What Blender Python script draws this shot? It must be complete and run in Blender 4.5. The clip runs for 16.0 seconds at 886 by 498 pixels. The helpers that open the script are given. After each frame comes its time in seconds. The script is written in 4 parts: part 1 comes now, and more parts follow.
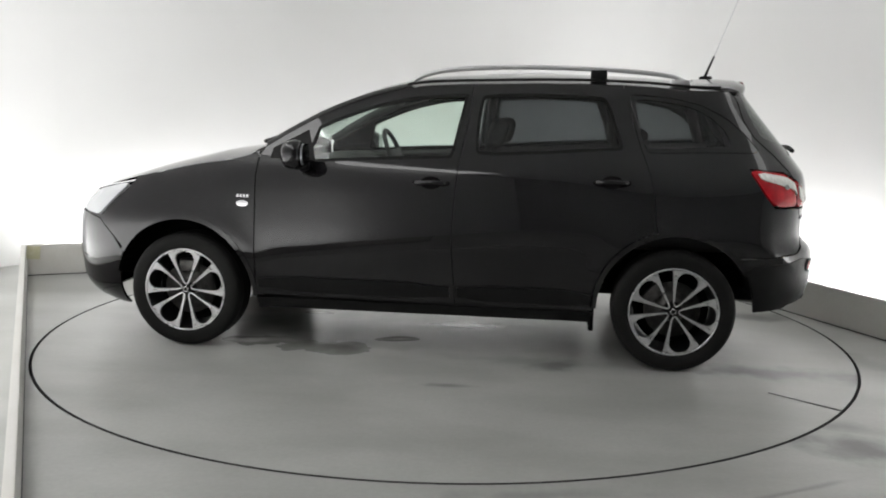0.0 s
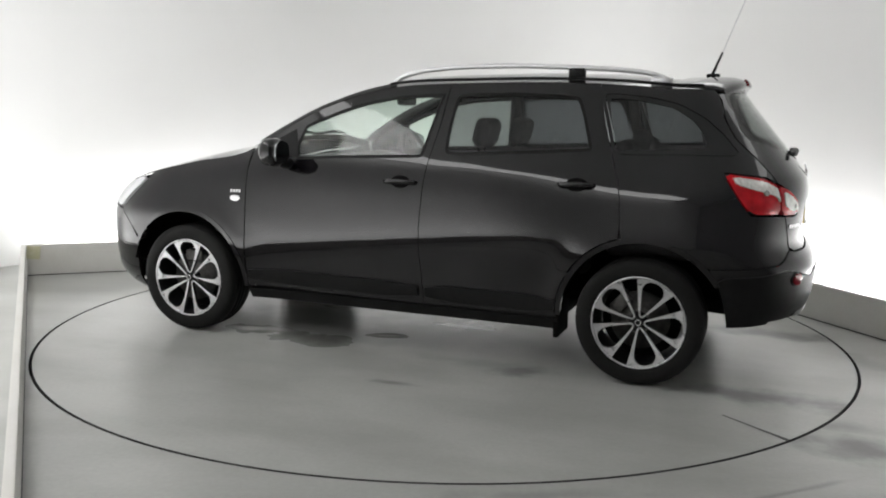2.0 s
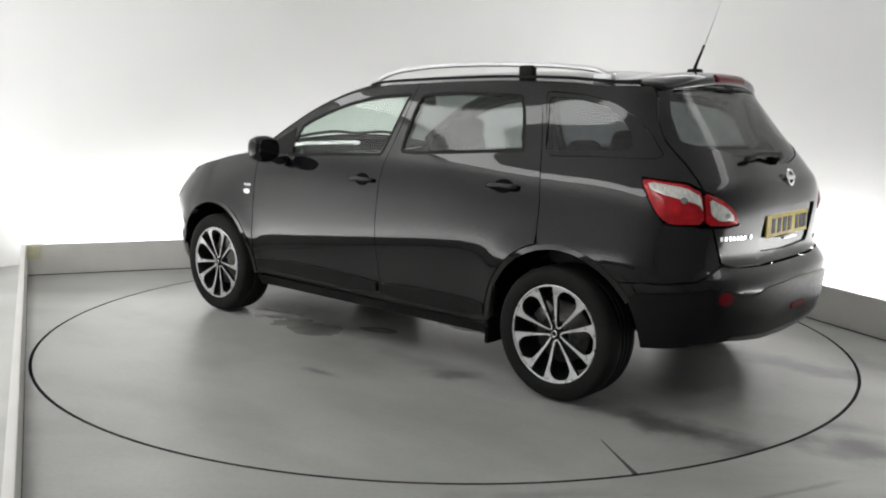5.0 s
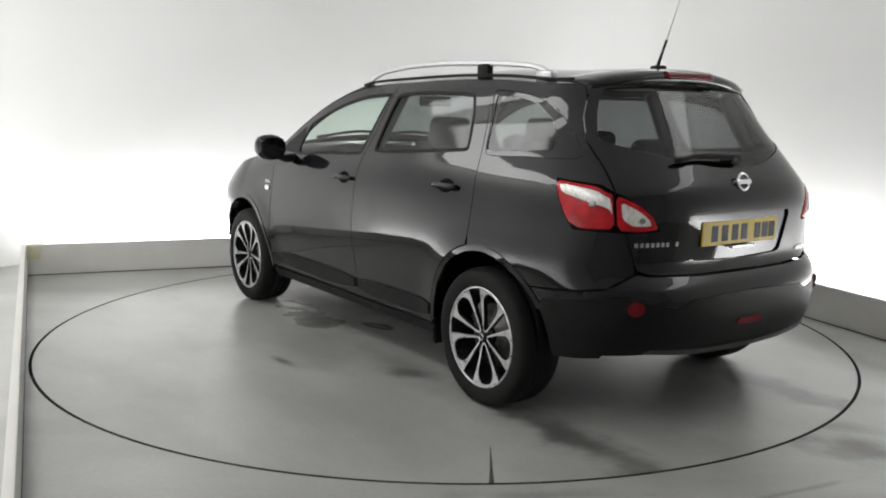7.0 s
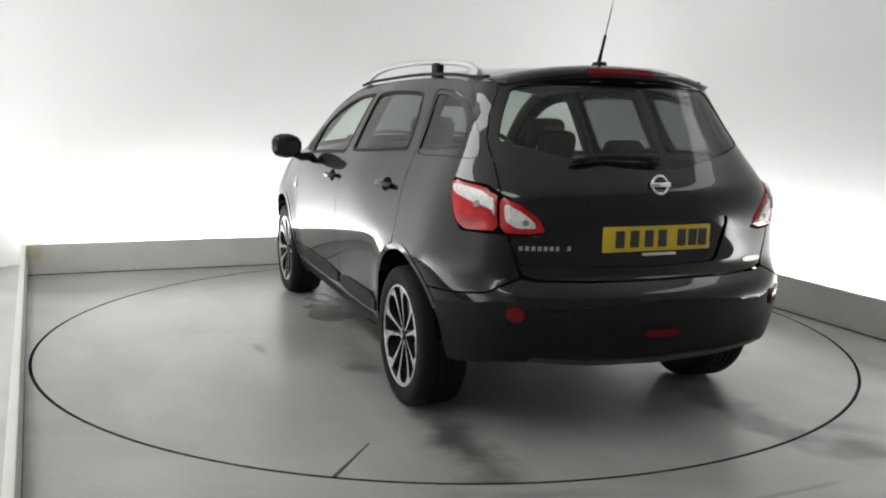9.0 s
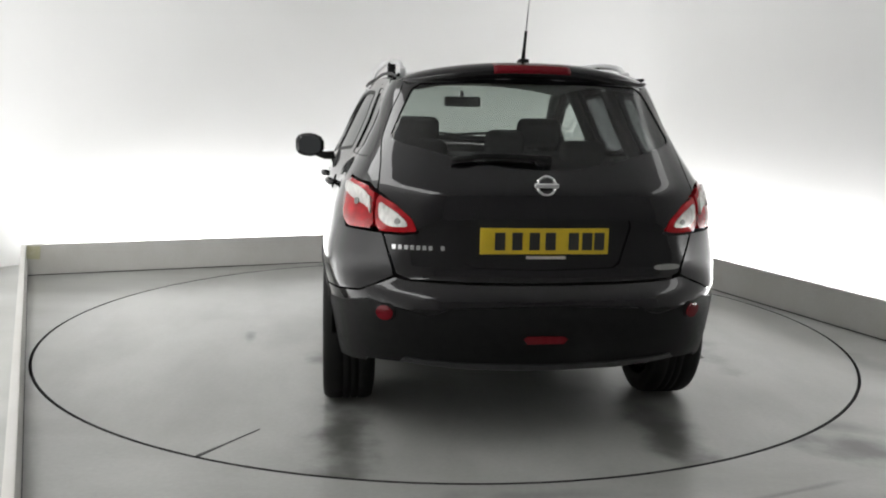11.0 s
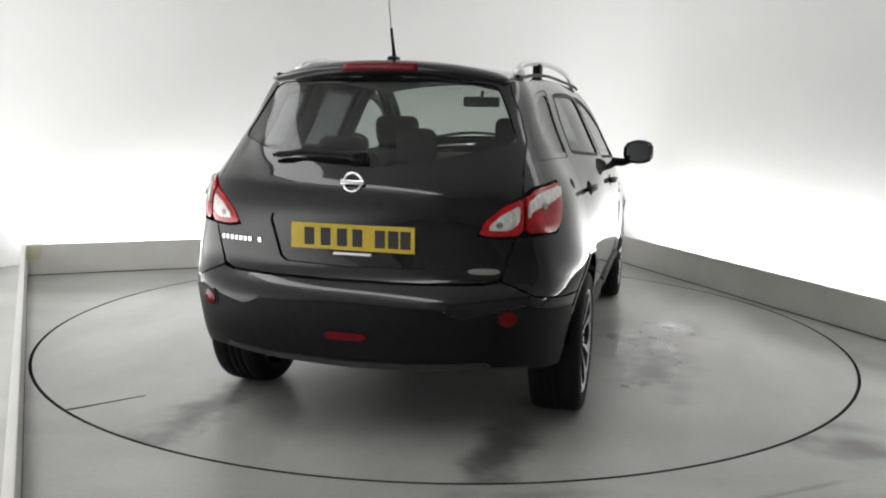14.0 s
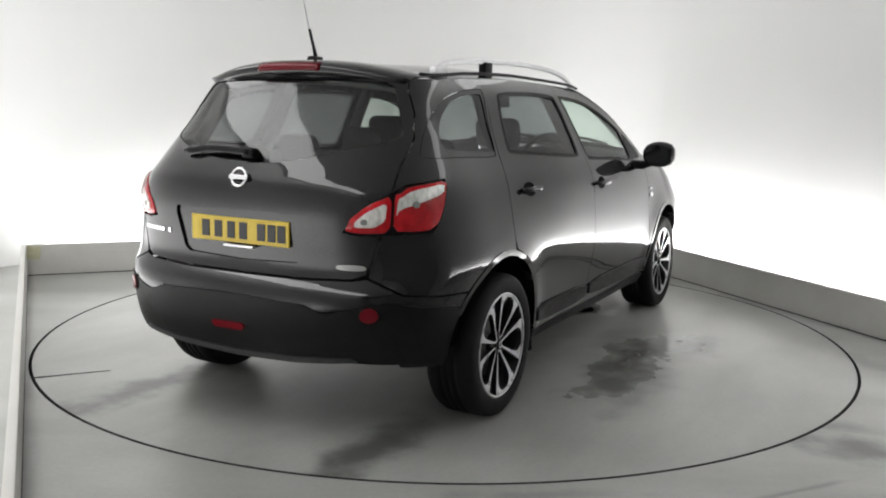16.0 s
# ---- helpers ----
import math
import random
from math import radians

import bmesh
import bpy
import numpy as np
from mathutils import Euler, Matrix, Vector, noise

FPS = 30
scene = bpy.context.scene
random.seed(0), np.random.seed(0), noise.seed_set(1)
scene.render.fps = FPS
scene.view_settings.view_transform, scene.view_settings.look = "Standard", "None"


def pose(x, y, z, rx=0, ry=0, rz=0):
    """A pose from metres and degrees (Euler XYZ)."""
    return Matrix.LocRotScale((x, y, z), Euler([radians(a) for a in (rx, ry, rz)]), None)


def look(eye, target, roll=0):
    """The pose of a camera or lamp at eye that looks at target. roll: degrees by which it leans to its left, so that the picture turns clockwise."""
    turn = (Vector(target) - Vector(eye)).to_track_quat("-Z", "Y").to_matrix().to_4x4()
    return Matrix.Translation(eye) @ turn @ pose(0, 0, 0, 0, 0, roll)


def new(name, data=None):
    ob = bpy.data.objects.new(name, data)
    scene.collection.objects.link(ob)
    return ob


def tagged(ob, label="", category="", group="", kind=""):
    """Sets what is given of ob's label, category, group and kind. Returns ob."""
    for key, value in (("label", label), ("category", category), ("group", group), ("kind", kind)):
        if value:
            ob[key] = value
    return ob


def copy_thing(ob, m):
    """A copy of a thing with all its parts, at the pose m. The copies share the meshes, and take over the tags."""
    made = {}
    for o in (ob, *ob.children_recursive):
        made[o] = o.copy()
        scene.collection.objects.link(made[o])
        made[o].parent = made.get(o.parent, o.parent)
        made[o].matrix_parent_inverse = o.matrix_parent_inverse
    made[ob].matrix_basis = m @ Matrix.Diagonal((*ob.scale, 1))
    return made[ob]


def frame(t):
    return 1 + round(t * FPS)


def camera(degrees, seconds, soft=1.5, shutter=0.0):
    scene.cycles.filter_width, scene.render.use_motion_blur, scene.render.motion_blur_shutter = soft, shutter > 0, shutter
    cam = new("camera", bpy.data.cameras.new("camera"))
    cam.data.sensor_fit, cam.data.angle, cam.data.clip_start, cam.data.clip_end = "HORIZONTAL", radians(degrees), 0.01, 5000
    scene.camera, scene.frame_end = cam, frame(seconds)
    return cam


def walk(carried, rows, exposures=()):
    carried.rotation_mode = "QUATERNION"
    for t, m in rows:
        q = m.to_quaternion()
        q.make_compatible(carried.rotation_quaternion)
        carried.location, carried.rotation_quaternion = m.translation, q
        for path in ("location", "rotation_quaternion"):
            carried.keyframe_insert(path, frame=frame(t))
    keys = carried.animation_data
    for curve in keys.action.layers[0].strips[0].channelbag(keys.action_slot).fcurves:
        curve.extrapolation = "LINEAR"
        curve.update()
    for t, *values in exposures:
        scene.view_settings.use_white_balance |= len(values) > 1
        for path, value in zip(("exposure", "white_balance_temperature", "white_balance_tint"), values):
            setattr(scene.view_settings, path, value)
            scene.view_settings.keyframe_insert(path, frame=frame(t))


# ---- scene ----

from mathutils.geometry import delaunay_2d_cdt

# camera: stands still before the turntable, whose centre is the origin
cam = camera(53.1, 16.0, soft=2.0)
EYE, PITCH, YAW = (0.0, -5.549, 1.376), radians(8.90), radians(-0.222)
AIM = (EYE[0] + math.sin(YAW) * math.cos(PITCH), EYE[1] + math.cos(YAW) * math.cos(PITCH), EYE[2] - math.sin(PITCH))
CAM_POSE = look(EYE, AIM, 1.07)
walk(cam, [(0, CAM_POSE), (16, CAM_POSE)])

# ---------------------------------------------------------------- light
ROOM = radians(21.6)  # the studio is turned against the camera


def room(a, b, z=0.0):
    """A place in the studio's own axes: a along the back wall, b towards it."""
    return Vector((a * math.cos(ROOM) - b * math.sin(ROOM), a * math.sin(ROOM) + b * math.cos(ROOM), z))


LEFT0, LEFT1 = (-2.60, 2.57), (-2.26, -3.2)  # foot of the kerb along the side
RIGHT_A, BACK_B, FRONT_B = 2.495, 2.57, -6.6
KERB_H, KERB_T = 0.25, 0.035
WALL_GAP = 0.62
ROOM_H = 3.6

world = bpy.data.worlds.new("studio_world")
scene.world = world
world.use_nodes = True
world.node_tree.nodes["Background"].inputs[0].default_value = (0.9, 0.95, 1.0, 1)
world.node_tree.nodes["Background"].inputs[1].default_value = 0.02

STRIP_POWER, CEILING_POWER = 15.2, 29.0


def area_lamp(name, place, aim, sx, sy, power, colour=(1.0, 1.0, 0.99)):
    d = bpy.data.lights.new(name, "AREA")
    d.shape, d.size, d.size_y, d.energy, d.color = "RECTANGLE", sx, sy, power, colour
    ob = new(name, d)
    ob.matrix_world = Matrix.Translation(place) @ (Vector(aim) - Vector(place)).to_track_quat("-Z", "Y").to_matrix().to_4x4()
    return ob


def strip_lamp(p, q, out, power):
    """A long uplight on the floor between the kerb and the wall, from p to q; out points to the wall."""
    p, q, out = Vector(p), Vector(q), Vector(out)
    mid = (p + q) / 2
    d = bpy.data.lights.new("strip_uplight", "AREA")
    d.shape, d.size, d.size_y, d.energy, d.color = "RECTANGLE", (q - p).length, 0.09, power * (q - p).length, (1.0, 1.0, 1.0)
    ob = new("strip_uplight", d)
    zax = -(Vector((0, 0, 1)) + out * 0.8).normalized()
    xax = (q - p).normalized()
    yax = zax.cross(xax).normalized()
    m = Matrix((xax, yax, zax)).transposed().to_4x4()
    m.translation = mid + Vector((0, 0, 0.12))
    ob.matrix_world = m


scene.view_settings.exposure = 0.0

# ---------------------------------------------------------------- materials


def material(name, colour, rough=0.5, metal=0.0, coat=0.0, emit=None, strength=0.0, spec=0.5):
    m = bpy.data.materials.new(name)
    m.use_nodes = True
    b = m.node_tree.nodes["Principled BSDF"]
    b.inputs["Base Color"].default_value = (*colour, 1)
    b.inputs["Roughness"].default_value = rough
    b.inputs["Metallic"].default_value = metal
    b.inputs["Coat Weight"].default_value = coat
    b.inputs["Coat Roughness"].default_value = 0.03
    b.inputs["Specular IOR Level"].default_value = spec
    b.inputs["Coat IOR"].default_value = 1.5
    if emit:
        b.inputs["Emission Color"].default_value = (*emit, 1)
        b.inputs["Emission Strength"].default_value = strength
    return m


def nodes_of(m):
    t = m.node_tree
    return t, t.nodes, t.links, t.nodes["Principled BSDF"]


def vary(m, scale, low, high, rough=None, bump=0.0, fine=60.0, detail=6.0, stretch=(1, 1, 1)):
    """Two scales of variation in colour, roughness and relief, in object space."""
    t, n, l, b = nodes_of(m)
    co = n.new("ShaderNodeTexCoord")
    mp = n.new("ShaderNodeMapping")
    mp.inputs["Scale"].default_value = stretch
    l.new(co.outputs["Object"], mp.inputs["Vector"])
    a = n.new("ShaderNodeTexNoise")
    a.inputs["Scale"].default_value, a.inputs["Detail"].default_value = scale, detail
    f = n.new("ShaderNodeTexNoise")
    f.inputs["Scale"].default_value, f.inputs["Detail"].default_value = fine, 3
    mix = n.new("ShaderNodeMix")
    mix.inputs["Factor"].default_value = 0.25
    l.new(mp.outputs[0], a.inputs["Vector"])
    l.new(mp.outputs[0], f.inputs["Vector"])
    l.new(a.outputs["Fac"], mix.inputs["A"])
    l.new(f.outputs["Fac"], mix.inputs["B"])
    r = n.new("ShaderNodeValToRGB")
    r.color_ramp.elements[0].position, r.color_ramp.elements[1].position = 0.3, 0.7
    r.color_ramp.elements[0].color, r.color_ramp.elements[1].color = (*low, 1), (*high, 1)
    l.new(mix.outputs["Result"], r.inputs[0])
    l.new(r.outputs[0], b.inputs["Base Color"])
    if rough:
        k = n.new("ShaderNodeMapRange")
        k.inputs["From Min"].default_value, k.inputs["From Max"].default_value = 0.3, 0.7
        k.inputs["To Min"].default_value, k.inputs["To Max"].default_value = rough
        l.new(mix.outputs["Result"], k.inputs[0])
        l.new(k.outputs[0], b.inputs["Roughness"])
    if bump:
        u = n.new("ShaderNodeBump")
        u.inputs["Strength"].default_value, u.inputs["Distance"].default_value = bump, 0.004
        l.new(f.outputs["Fac"], u.inputs["Height"])
        l.new(u.outputs[0], b.inputs["Normal"])
    return m


def floor_material(name, low, high, patches=(), puddles=(), glints=()):
    """Mottled painted concrete; patches: damp or dirty stains and darker zones, puddles: standing water, glints: bright
    reflections painted as pale spots, each (x, y, radius x, radius y, turn, depth).
    """
    m = vary(material(name, high), 1.1, low, high, (0.285, 0.34), 0.05, 45.0, 5.0)
    t, n, l, b = nodes_of(m)
    base = b.inputs["Base Color"].links[0].from_socket
    co = n.new("ShaderNodeTexCoord")
    roughs = b.inputs["Roughness"].links[0].from_socket
    wob = n.new("ShaderNodeTexNoise")
    wob.inputs["Scale"].default_value, wob.inputs["Detail"].default_value = 5.0, 5
    l.new(co.outputs["Object"], wob.inputs["Vector"])

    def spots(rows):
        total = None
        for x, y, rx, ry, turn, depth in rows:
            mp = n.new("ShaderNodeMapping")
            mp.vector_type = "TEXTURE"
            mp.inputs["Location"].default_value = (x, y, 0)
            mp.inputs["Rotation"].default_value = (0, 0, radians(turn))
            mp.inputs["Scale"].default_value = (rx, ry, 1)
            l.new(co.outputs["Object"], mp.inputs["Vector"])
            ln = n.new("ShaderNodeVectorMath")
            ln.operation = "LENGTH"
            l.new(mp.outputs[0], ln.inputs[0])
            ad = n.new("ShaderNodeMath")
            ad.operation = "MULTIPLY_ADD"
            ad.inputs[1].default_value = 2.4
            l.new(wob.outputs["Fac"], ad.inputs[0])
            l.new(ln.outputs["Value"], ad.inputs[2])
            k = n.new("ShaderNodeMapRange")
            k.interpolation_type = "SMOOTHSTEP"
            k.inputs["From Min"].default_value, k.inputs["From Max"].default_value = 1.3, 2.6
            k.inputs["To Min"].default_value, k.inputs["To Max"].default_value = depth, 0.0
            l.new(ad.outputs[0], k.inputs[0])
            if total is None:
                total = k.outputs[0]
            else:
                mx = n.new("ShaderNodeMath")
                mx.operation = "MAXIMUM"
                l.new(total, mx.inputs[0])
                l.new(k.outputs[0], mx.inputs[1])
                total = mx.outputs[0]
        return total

    # thin old dirt in drifts over the whole floor
    drift = n.new("ShaderNodeTexNoise")
    drift.inputs["Scale"].default_value, drift.inputs["Detail"].default_value = 1.1, 7
    stretch = n.new("ShaderNodeMapping")
    stretch.inputs["Scale"].default_value = (0.7, 1.7, 1)
    l.new(co.outputs["Object"], stretch.inputs["Vector"])
    l.new(stretch.outputs[0], drift.inputs["Vector"])
    dirt = n.new("ShaderNodeMapRange")
    dirt.inputs["From Min"].default_value, dirt.inputs["From Max"].default_value = 0.44, 0.74
    dirt.inputs["To Min"].default_value, dirt.inputs["To Max"].default_value = 0.0, 0.55
    l.new(drift.outputs["Fac"], dirt.inputs[0])
    # the last, near-white colour paints reflected light into the floor
    for total, colour, gloss in ((dirt.outputs[0], (0.17, 0.168, 0.150), 0.30), (spots(patches), (0.055, 0.055, 0.05), 0.285), (spots(puddles), (0.10, 0.10, 0.09), 0.03), (spots(glints), (0.80, 0.80, 0.77), 0.30)):
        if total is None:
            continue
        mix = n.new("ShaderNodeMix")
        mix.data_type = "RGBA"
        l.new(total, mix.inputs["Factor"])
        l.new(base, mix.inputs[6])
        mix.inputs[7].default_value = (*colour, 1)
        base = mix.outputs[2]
        ro = n.new("ShaderNodeMix")
        l.new(total, ro.inputs["Factor"])
        l.new(roughs, ro.inputs["A"])
        ro.inputs["B"].default_value = gloss
        roughs = ro.outputs["Result"]
    l.new(base, b.inputs["Base Color"])
    l.new(roughs, b.inputs["Roughness"])
    return m


def glass_material(name, tint, gloss=0.05):
    """A thin tinted pane: tinted see-through with a Fresnel sheen."""
    m = bpy.data.materials.new(name)
    m.use_nodes = True
    t = m.node_tree
    n, l = t.nodes, t.links
    n.clear()
    out = n.new("ShaderNodeOutputMaterial")
    tr = n.new("ShaderNodeBsdfTransparent")
    tr.inputs[0].default_value = (*tint, 1)
    gl = n.new("ShaderNodeBsdfGlossy")
    gl.inputs["Roughness"].default_value = gloss
    fr = n.new("ShaderNodeLayerWeight")
    fr.inputs["Blend"].default_value = 0.5
    pw = n.new("ShaderNodeMath")
    pw.operation = "POWER"
    pw.inputs[1].default_value = 5.0
    ma = n.new("ShaderNodeMath")
    ma.operation = "MULTIPLY_ADD"
    ma.inputs[1].default_value, ma.inputs[2].default_value = 0.945, 0.055
    mix = n.new("ShaderNodeMixShader")
    l.new(fr.outputs["Facing"], pw.inputs[0])
    l.new(pw.outputs[0], ma.inputs[0])
    l.new(ma.outputs[0], mix.inputs[0])
    l.new(tr.outputs[0], mix.inputs[1])
    l.new(gl.outputs[0], mix.inputs[2])
    l.new(mix.outputs[0], out.inputs[0])
    return m


M_PAINT = vary(material("black_metallic_paint", (0.004, 0.0035, 0.0045), 0.35, 0.0, 1.0, spec=0.03), 9.0, (0.0032, 0.0028, 0.0036), (0.005, 0.0043, 0.0055), (0.32, 0.40), 0.0, 900.0)
M_PLASTIC = vary(material("black_plastic", (0.008, 0.008, 0.008), 0.42, spec=0.13), 25.0, (0.006, 0.006, 0.006), (0.011, 0.011, 0.011), (0.38, 0.52), 0.15, 500.0)
M_LINER = material("dark_liner", (0.004, 0.004, 0.004), 0.9, spec=0.1)
M_RUBBER = vary(material("tyre_rubber", (0.010, 0.010, 0.010), 0.7, spec=0.16), 14.0, (0.006, 0.006, 0.006), (0.013, 0.0126, 0.012), (0.6, 0.8), 0.2, 220.0)
M_ALLOY = vary(material("machined_alloy", (0.56, 0.56, 0.57), 0.3, 0.85), 30.0, (0.47, 0.47, 0.48), (0.63, 0.63, 0.64), (0.24, 0.36), 0.05, 600.0)
M_DARKALLOY = material("black_alloy", (0.008, 0.008, 0.009), 0.35, 0.0, 0.0, spec=0.35)
M_STEEL = vary(material("brake_steel", (0.12, 0.115, 0.11), 0.45, 0.7), 30.0, (0.06, 0.058, 0.055), (0.16, 0.155, 0.15), (0.35, 0.5), 0.1, 300.0)
M_CHROME = material("chrome", (0.82, 0.82, 0.83), 0.12, 1.0)
M_SATIN = vary(material("satin_silver", (0.72, 0.72, 0.73), 0.32, 0.9), 20.0, (0.66, 0.66, 0.67), (0.76, 0.76, 0.77), (0.28, 0.38), 0.0, 300.0)
M_GLASS = glass_material("clear_glass", (0.80, 0.88, 0.83))
M_PRIVACY = glass_material("privacy_glass", (0.245, 0.26, 0.265))
M_REARGLASS = glass_material("rear_privacy_glass", (0.43, 0.455, 0.44))
M_RED = vary(material("red_lens", (0.42, 0.005, 0.010), 0.2, 0.0, 0.6, spec=0.2), 22.0, (0.26, 0.002, 0.006), (0.56, 0.008, 0.016))
M_REDDARK = material("dark_red_lens", (0.13, 0.004, 0.009), 0.2, 0.0, 0.1, spec=0.2)
M_CLEAR = vary(material("clear_lens", (0.6, 0.57, 0.54), 0.14, 0.15, 1.0), 70.0, (0.46, 0.44, 0.42), (0.88, 0.86, 0.83), (0.08, 0.2), 0.3, 160.0, stretch=(1, 1, 0.35))
M_BULB = material("lamp_reflector", (0.32, 0.32, 0.31), 0.25, 0.5)
M_HEADLAMP = material("headlamp_lens", (0.62, 0.63, 0.65), 0.08, 0.2, 1.0)
M_SKID = vary(material("satin_grey_skid", (0.06, 0.06, 0.062), 0.35, 0.6), 20.0, (0.045, 0.045, 0.047), (0.075, 0.075, 0.077), (0.3, 0.42))
M_PLATE = vary(material("yellow_plate", (0.56, 0.40, 0.02), 0.35), 20.0, (0.50, 0.355, 0.016), (0.60, 0.43, 0.022))
M_INK = material("black_ink", (0.012, 0.012, 0.012), 0.5)
M_SEAT = vary(material("dark_seat_cloth", (0.022, 0.022, 0.024), 0.9), 18.0, (0.016, 0.016, 0.018), (0.030, 0.030, 0.032), (0.8, 0.95), 0.3, 300.0)
M_TRIM = vary(material("dark_cabin_trim", (0.02, 0.02, 0.021), 0.6), 12.0, (0.015, 0.015, 0.016), (0.028, 0.028, 0.028), (0.5, 0.7), 0.2, 300.0)
M_HEADLINING = vary(material("grey_headlining", (0.22, 0.22, 0.21), 0.95), 15.0, (0.19, 0.19, 0.18), (0.25, 0.25, 0.24), (0.9, 1.0), 0.2, 400.0)
M_FRIT = material("black_glass_border", (0.004, 0.004, 0.0045), 0.04, spec=0.5)
M_MIRROR = material("mirror_glass", (0.17, 0.175, 0.185), 0.02, 1.0)
M_WALL = vary(material("white_wall_paint", (0.80, 0.80, 0.79), 0.7), 0.7, (0.785, 0.785, 0.775), (0.815, 0.815, 0.81), (0.6, 0.8), 0.04, 120.0)
M_CEILING = vary(material("pale_ceiling_paint", (0.66, 0.66, 0.66), 0.8), 0.8, (0.63, 0.63, 0.63), (0.69, 0.69, 0.69), (0.7, 0.9), 0.04, 120.0)
# grey stands for the unlit, open front, to keep the car's reflections dark
M_FRONTWALL = vary(material("unlit_wall_grey", (0.34, 0.34, 0.34), 0.8), 0.8, (0.31, 0.31, 0.31), (0.37, 0.37, 0.37), (0.7, 0.9), 0.04, 120.0)
M_KERB = vary(material("off_white_kerb_paint", (0.62, 0.61, 0.58), 0.55), 2.2, (0.56, 0.55, 0.51), (0.67, 0.66, 0.64), (0.45, 0.65), 0.12, 70.0, 8.0)
M_FLOOR = floor_material("grey_floor_paint", (0.295, 0.300, 0.284), (0.425, 0.431, 0.413),
                         [(1.80, -2.00, 0.42, 0.15, -35, 0.8), (1.74, -1.70, 0.26, 0.08, -20, 0.5), (2.3, -0.5, 0.5, 0.12, -60, 0.35), (-2.0, -2.2, 0.5, 0.2, 60, 0.2), (0.37, -2.50, 0.30, 0.05, 5, 0.35), (1.3, -2.43, 0.3, 0.02, 25, 0.5)])
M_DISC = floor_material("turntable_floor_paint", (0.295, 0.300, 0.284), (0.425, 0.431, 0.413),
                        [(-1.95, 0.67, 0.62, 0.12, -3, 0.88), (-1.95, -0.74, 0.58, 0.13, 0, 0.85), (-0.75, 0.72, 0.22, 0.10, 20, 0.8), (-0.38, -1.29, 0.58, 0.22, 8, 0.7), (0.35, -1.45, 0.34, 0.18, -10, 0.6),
                         # the spots below the car body only darken the paint
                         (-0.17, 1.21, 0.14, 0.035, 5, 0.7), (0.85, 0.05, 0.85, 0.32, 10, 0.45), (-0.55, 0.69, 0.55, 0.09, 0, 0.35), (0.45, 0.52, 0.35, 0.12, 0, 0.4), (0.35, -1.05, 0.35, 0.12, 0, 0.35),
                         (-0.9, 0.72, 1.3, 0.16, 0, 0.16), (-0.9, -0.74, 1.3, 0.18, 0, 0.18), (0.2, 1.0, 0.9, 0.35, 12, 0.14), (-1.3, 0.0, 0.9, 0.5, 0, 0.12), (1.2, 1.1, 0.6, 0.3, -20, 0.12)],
                        [(1.05, 0.54, 0.22, 0.09, 0, 1.0), (1.02, -0.60, 0.20, 0.08, 0, 1.0), (0.42, -1.36, 0.24, 0.12, 20, 0.7), (-0.08, -1.24, 0.46, 0.15, 6, 0.9), (-0.62, -1.30, 0.30, 0.12, -8, 0.8),
                         (0.89, -0.23, 0.10, 0.04, 0, 1.0), (0.25, 0.36, 0.12, 0.05, 15, 1.0), (-0.07, -0.08, 0.20, 0.06, 0, 1.0), (0.62, 0.62, 0.30, 0.12, 0, 0.6)],
                        # pale spots under the car: bright reflections put into the colour
                        [(1.08, 0.54, 0.22, 0.065, 10, 0.9), (1.06, -0.77, 0.15, 0.06, 0, 0.7), (0.89, -0.23, 0.09, 0.04, 0, 0.8), (0.25, 0.36, 0.10, 0.03, 15, 0.4), (-0.07, -0.08, 0.13, 0.03, 0, 0.4)])
M_TAPE = vary(material("pale_yellow_tape", (0.6, 0.58, 0.38), 0.6), 25.0, (0.52, 0.50, 0.28), (0.64, 0.62, 0.48))
M_SEAM = material("dark_grey_joint", (0.05, 0.05, 0.048), 0.6)
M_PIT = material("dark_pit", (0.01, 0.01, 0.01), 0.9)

# ---------------------------------------------------------------- mesh helpers


def finish(name, bm, mat, parent=None, label="", smooth=True):
    me = bpy.data.meshes.new(name)
    bm.to_mesh(me)
    bm.free()
    for p in me.polygons:
        p.use_smooth = smooth
    me.materials.append(mat)
    ob = new(name, me)
    if parent:
        ob.parent = parent
    if label:
        ob["label"] = label
    return ob


def part(name, bm, mat, parent, label="", smooth=True):
    return finish(name, bm, mat, parent, label, smooth)


def box(bm, lo, hi, bevel=0.0, m=None, seg=2):
    r = bmesh.ops.create_cube(bm, size=1.0)
    vs = r["verts"]
    for v in vs:
        v.co = Vector([lo[i] + (v.co[i] + 0.5) * (hi[i] - lo[i]) for i in range(3)])
    if bevel:
        es = list({e for v in vs for e in v.link_edges})
        out = bmesh.ops.bevel(bm, geom=es, offset=bevel, segments=seg, affect="EDGES", profile=0.5)
        vs = list({v for f in out["faces"] for v in f.verts} | {v for v in vs if v.is_valid})
    if m:
        bmesh.ops.transform(bm, matrix=m, verts=vs)
    return vs


def prism(bm, loop, depth, m=None):
    """A flat polygon in x, y, thick along z."""
    vs = [bm.verts.new((x, y, 0)) for x, y in loop]
    f = bm.faces.new(vs)
    r = bmesh.ops.extrude_face_region(bm, geom=[f])
    top = [g for g in r["geom"] if isinstance(g, bmesh.types.BMVert)]
    for v in top:
        v.co.z += depth
    bmesh.ops.recalc_face_normals(bm, faces=bm.faces)
    if m:
        bmesh.ops.transform(bm, matrix=m, verts=vs + top)
    return vs + top


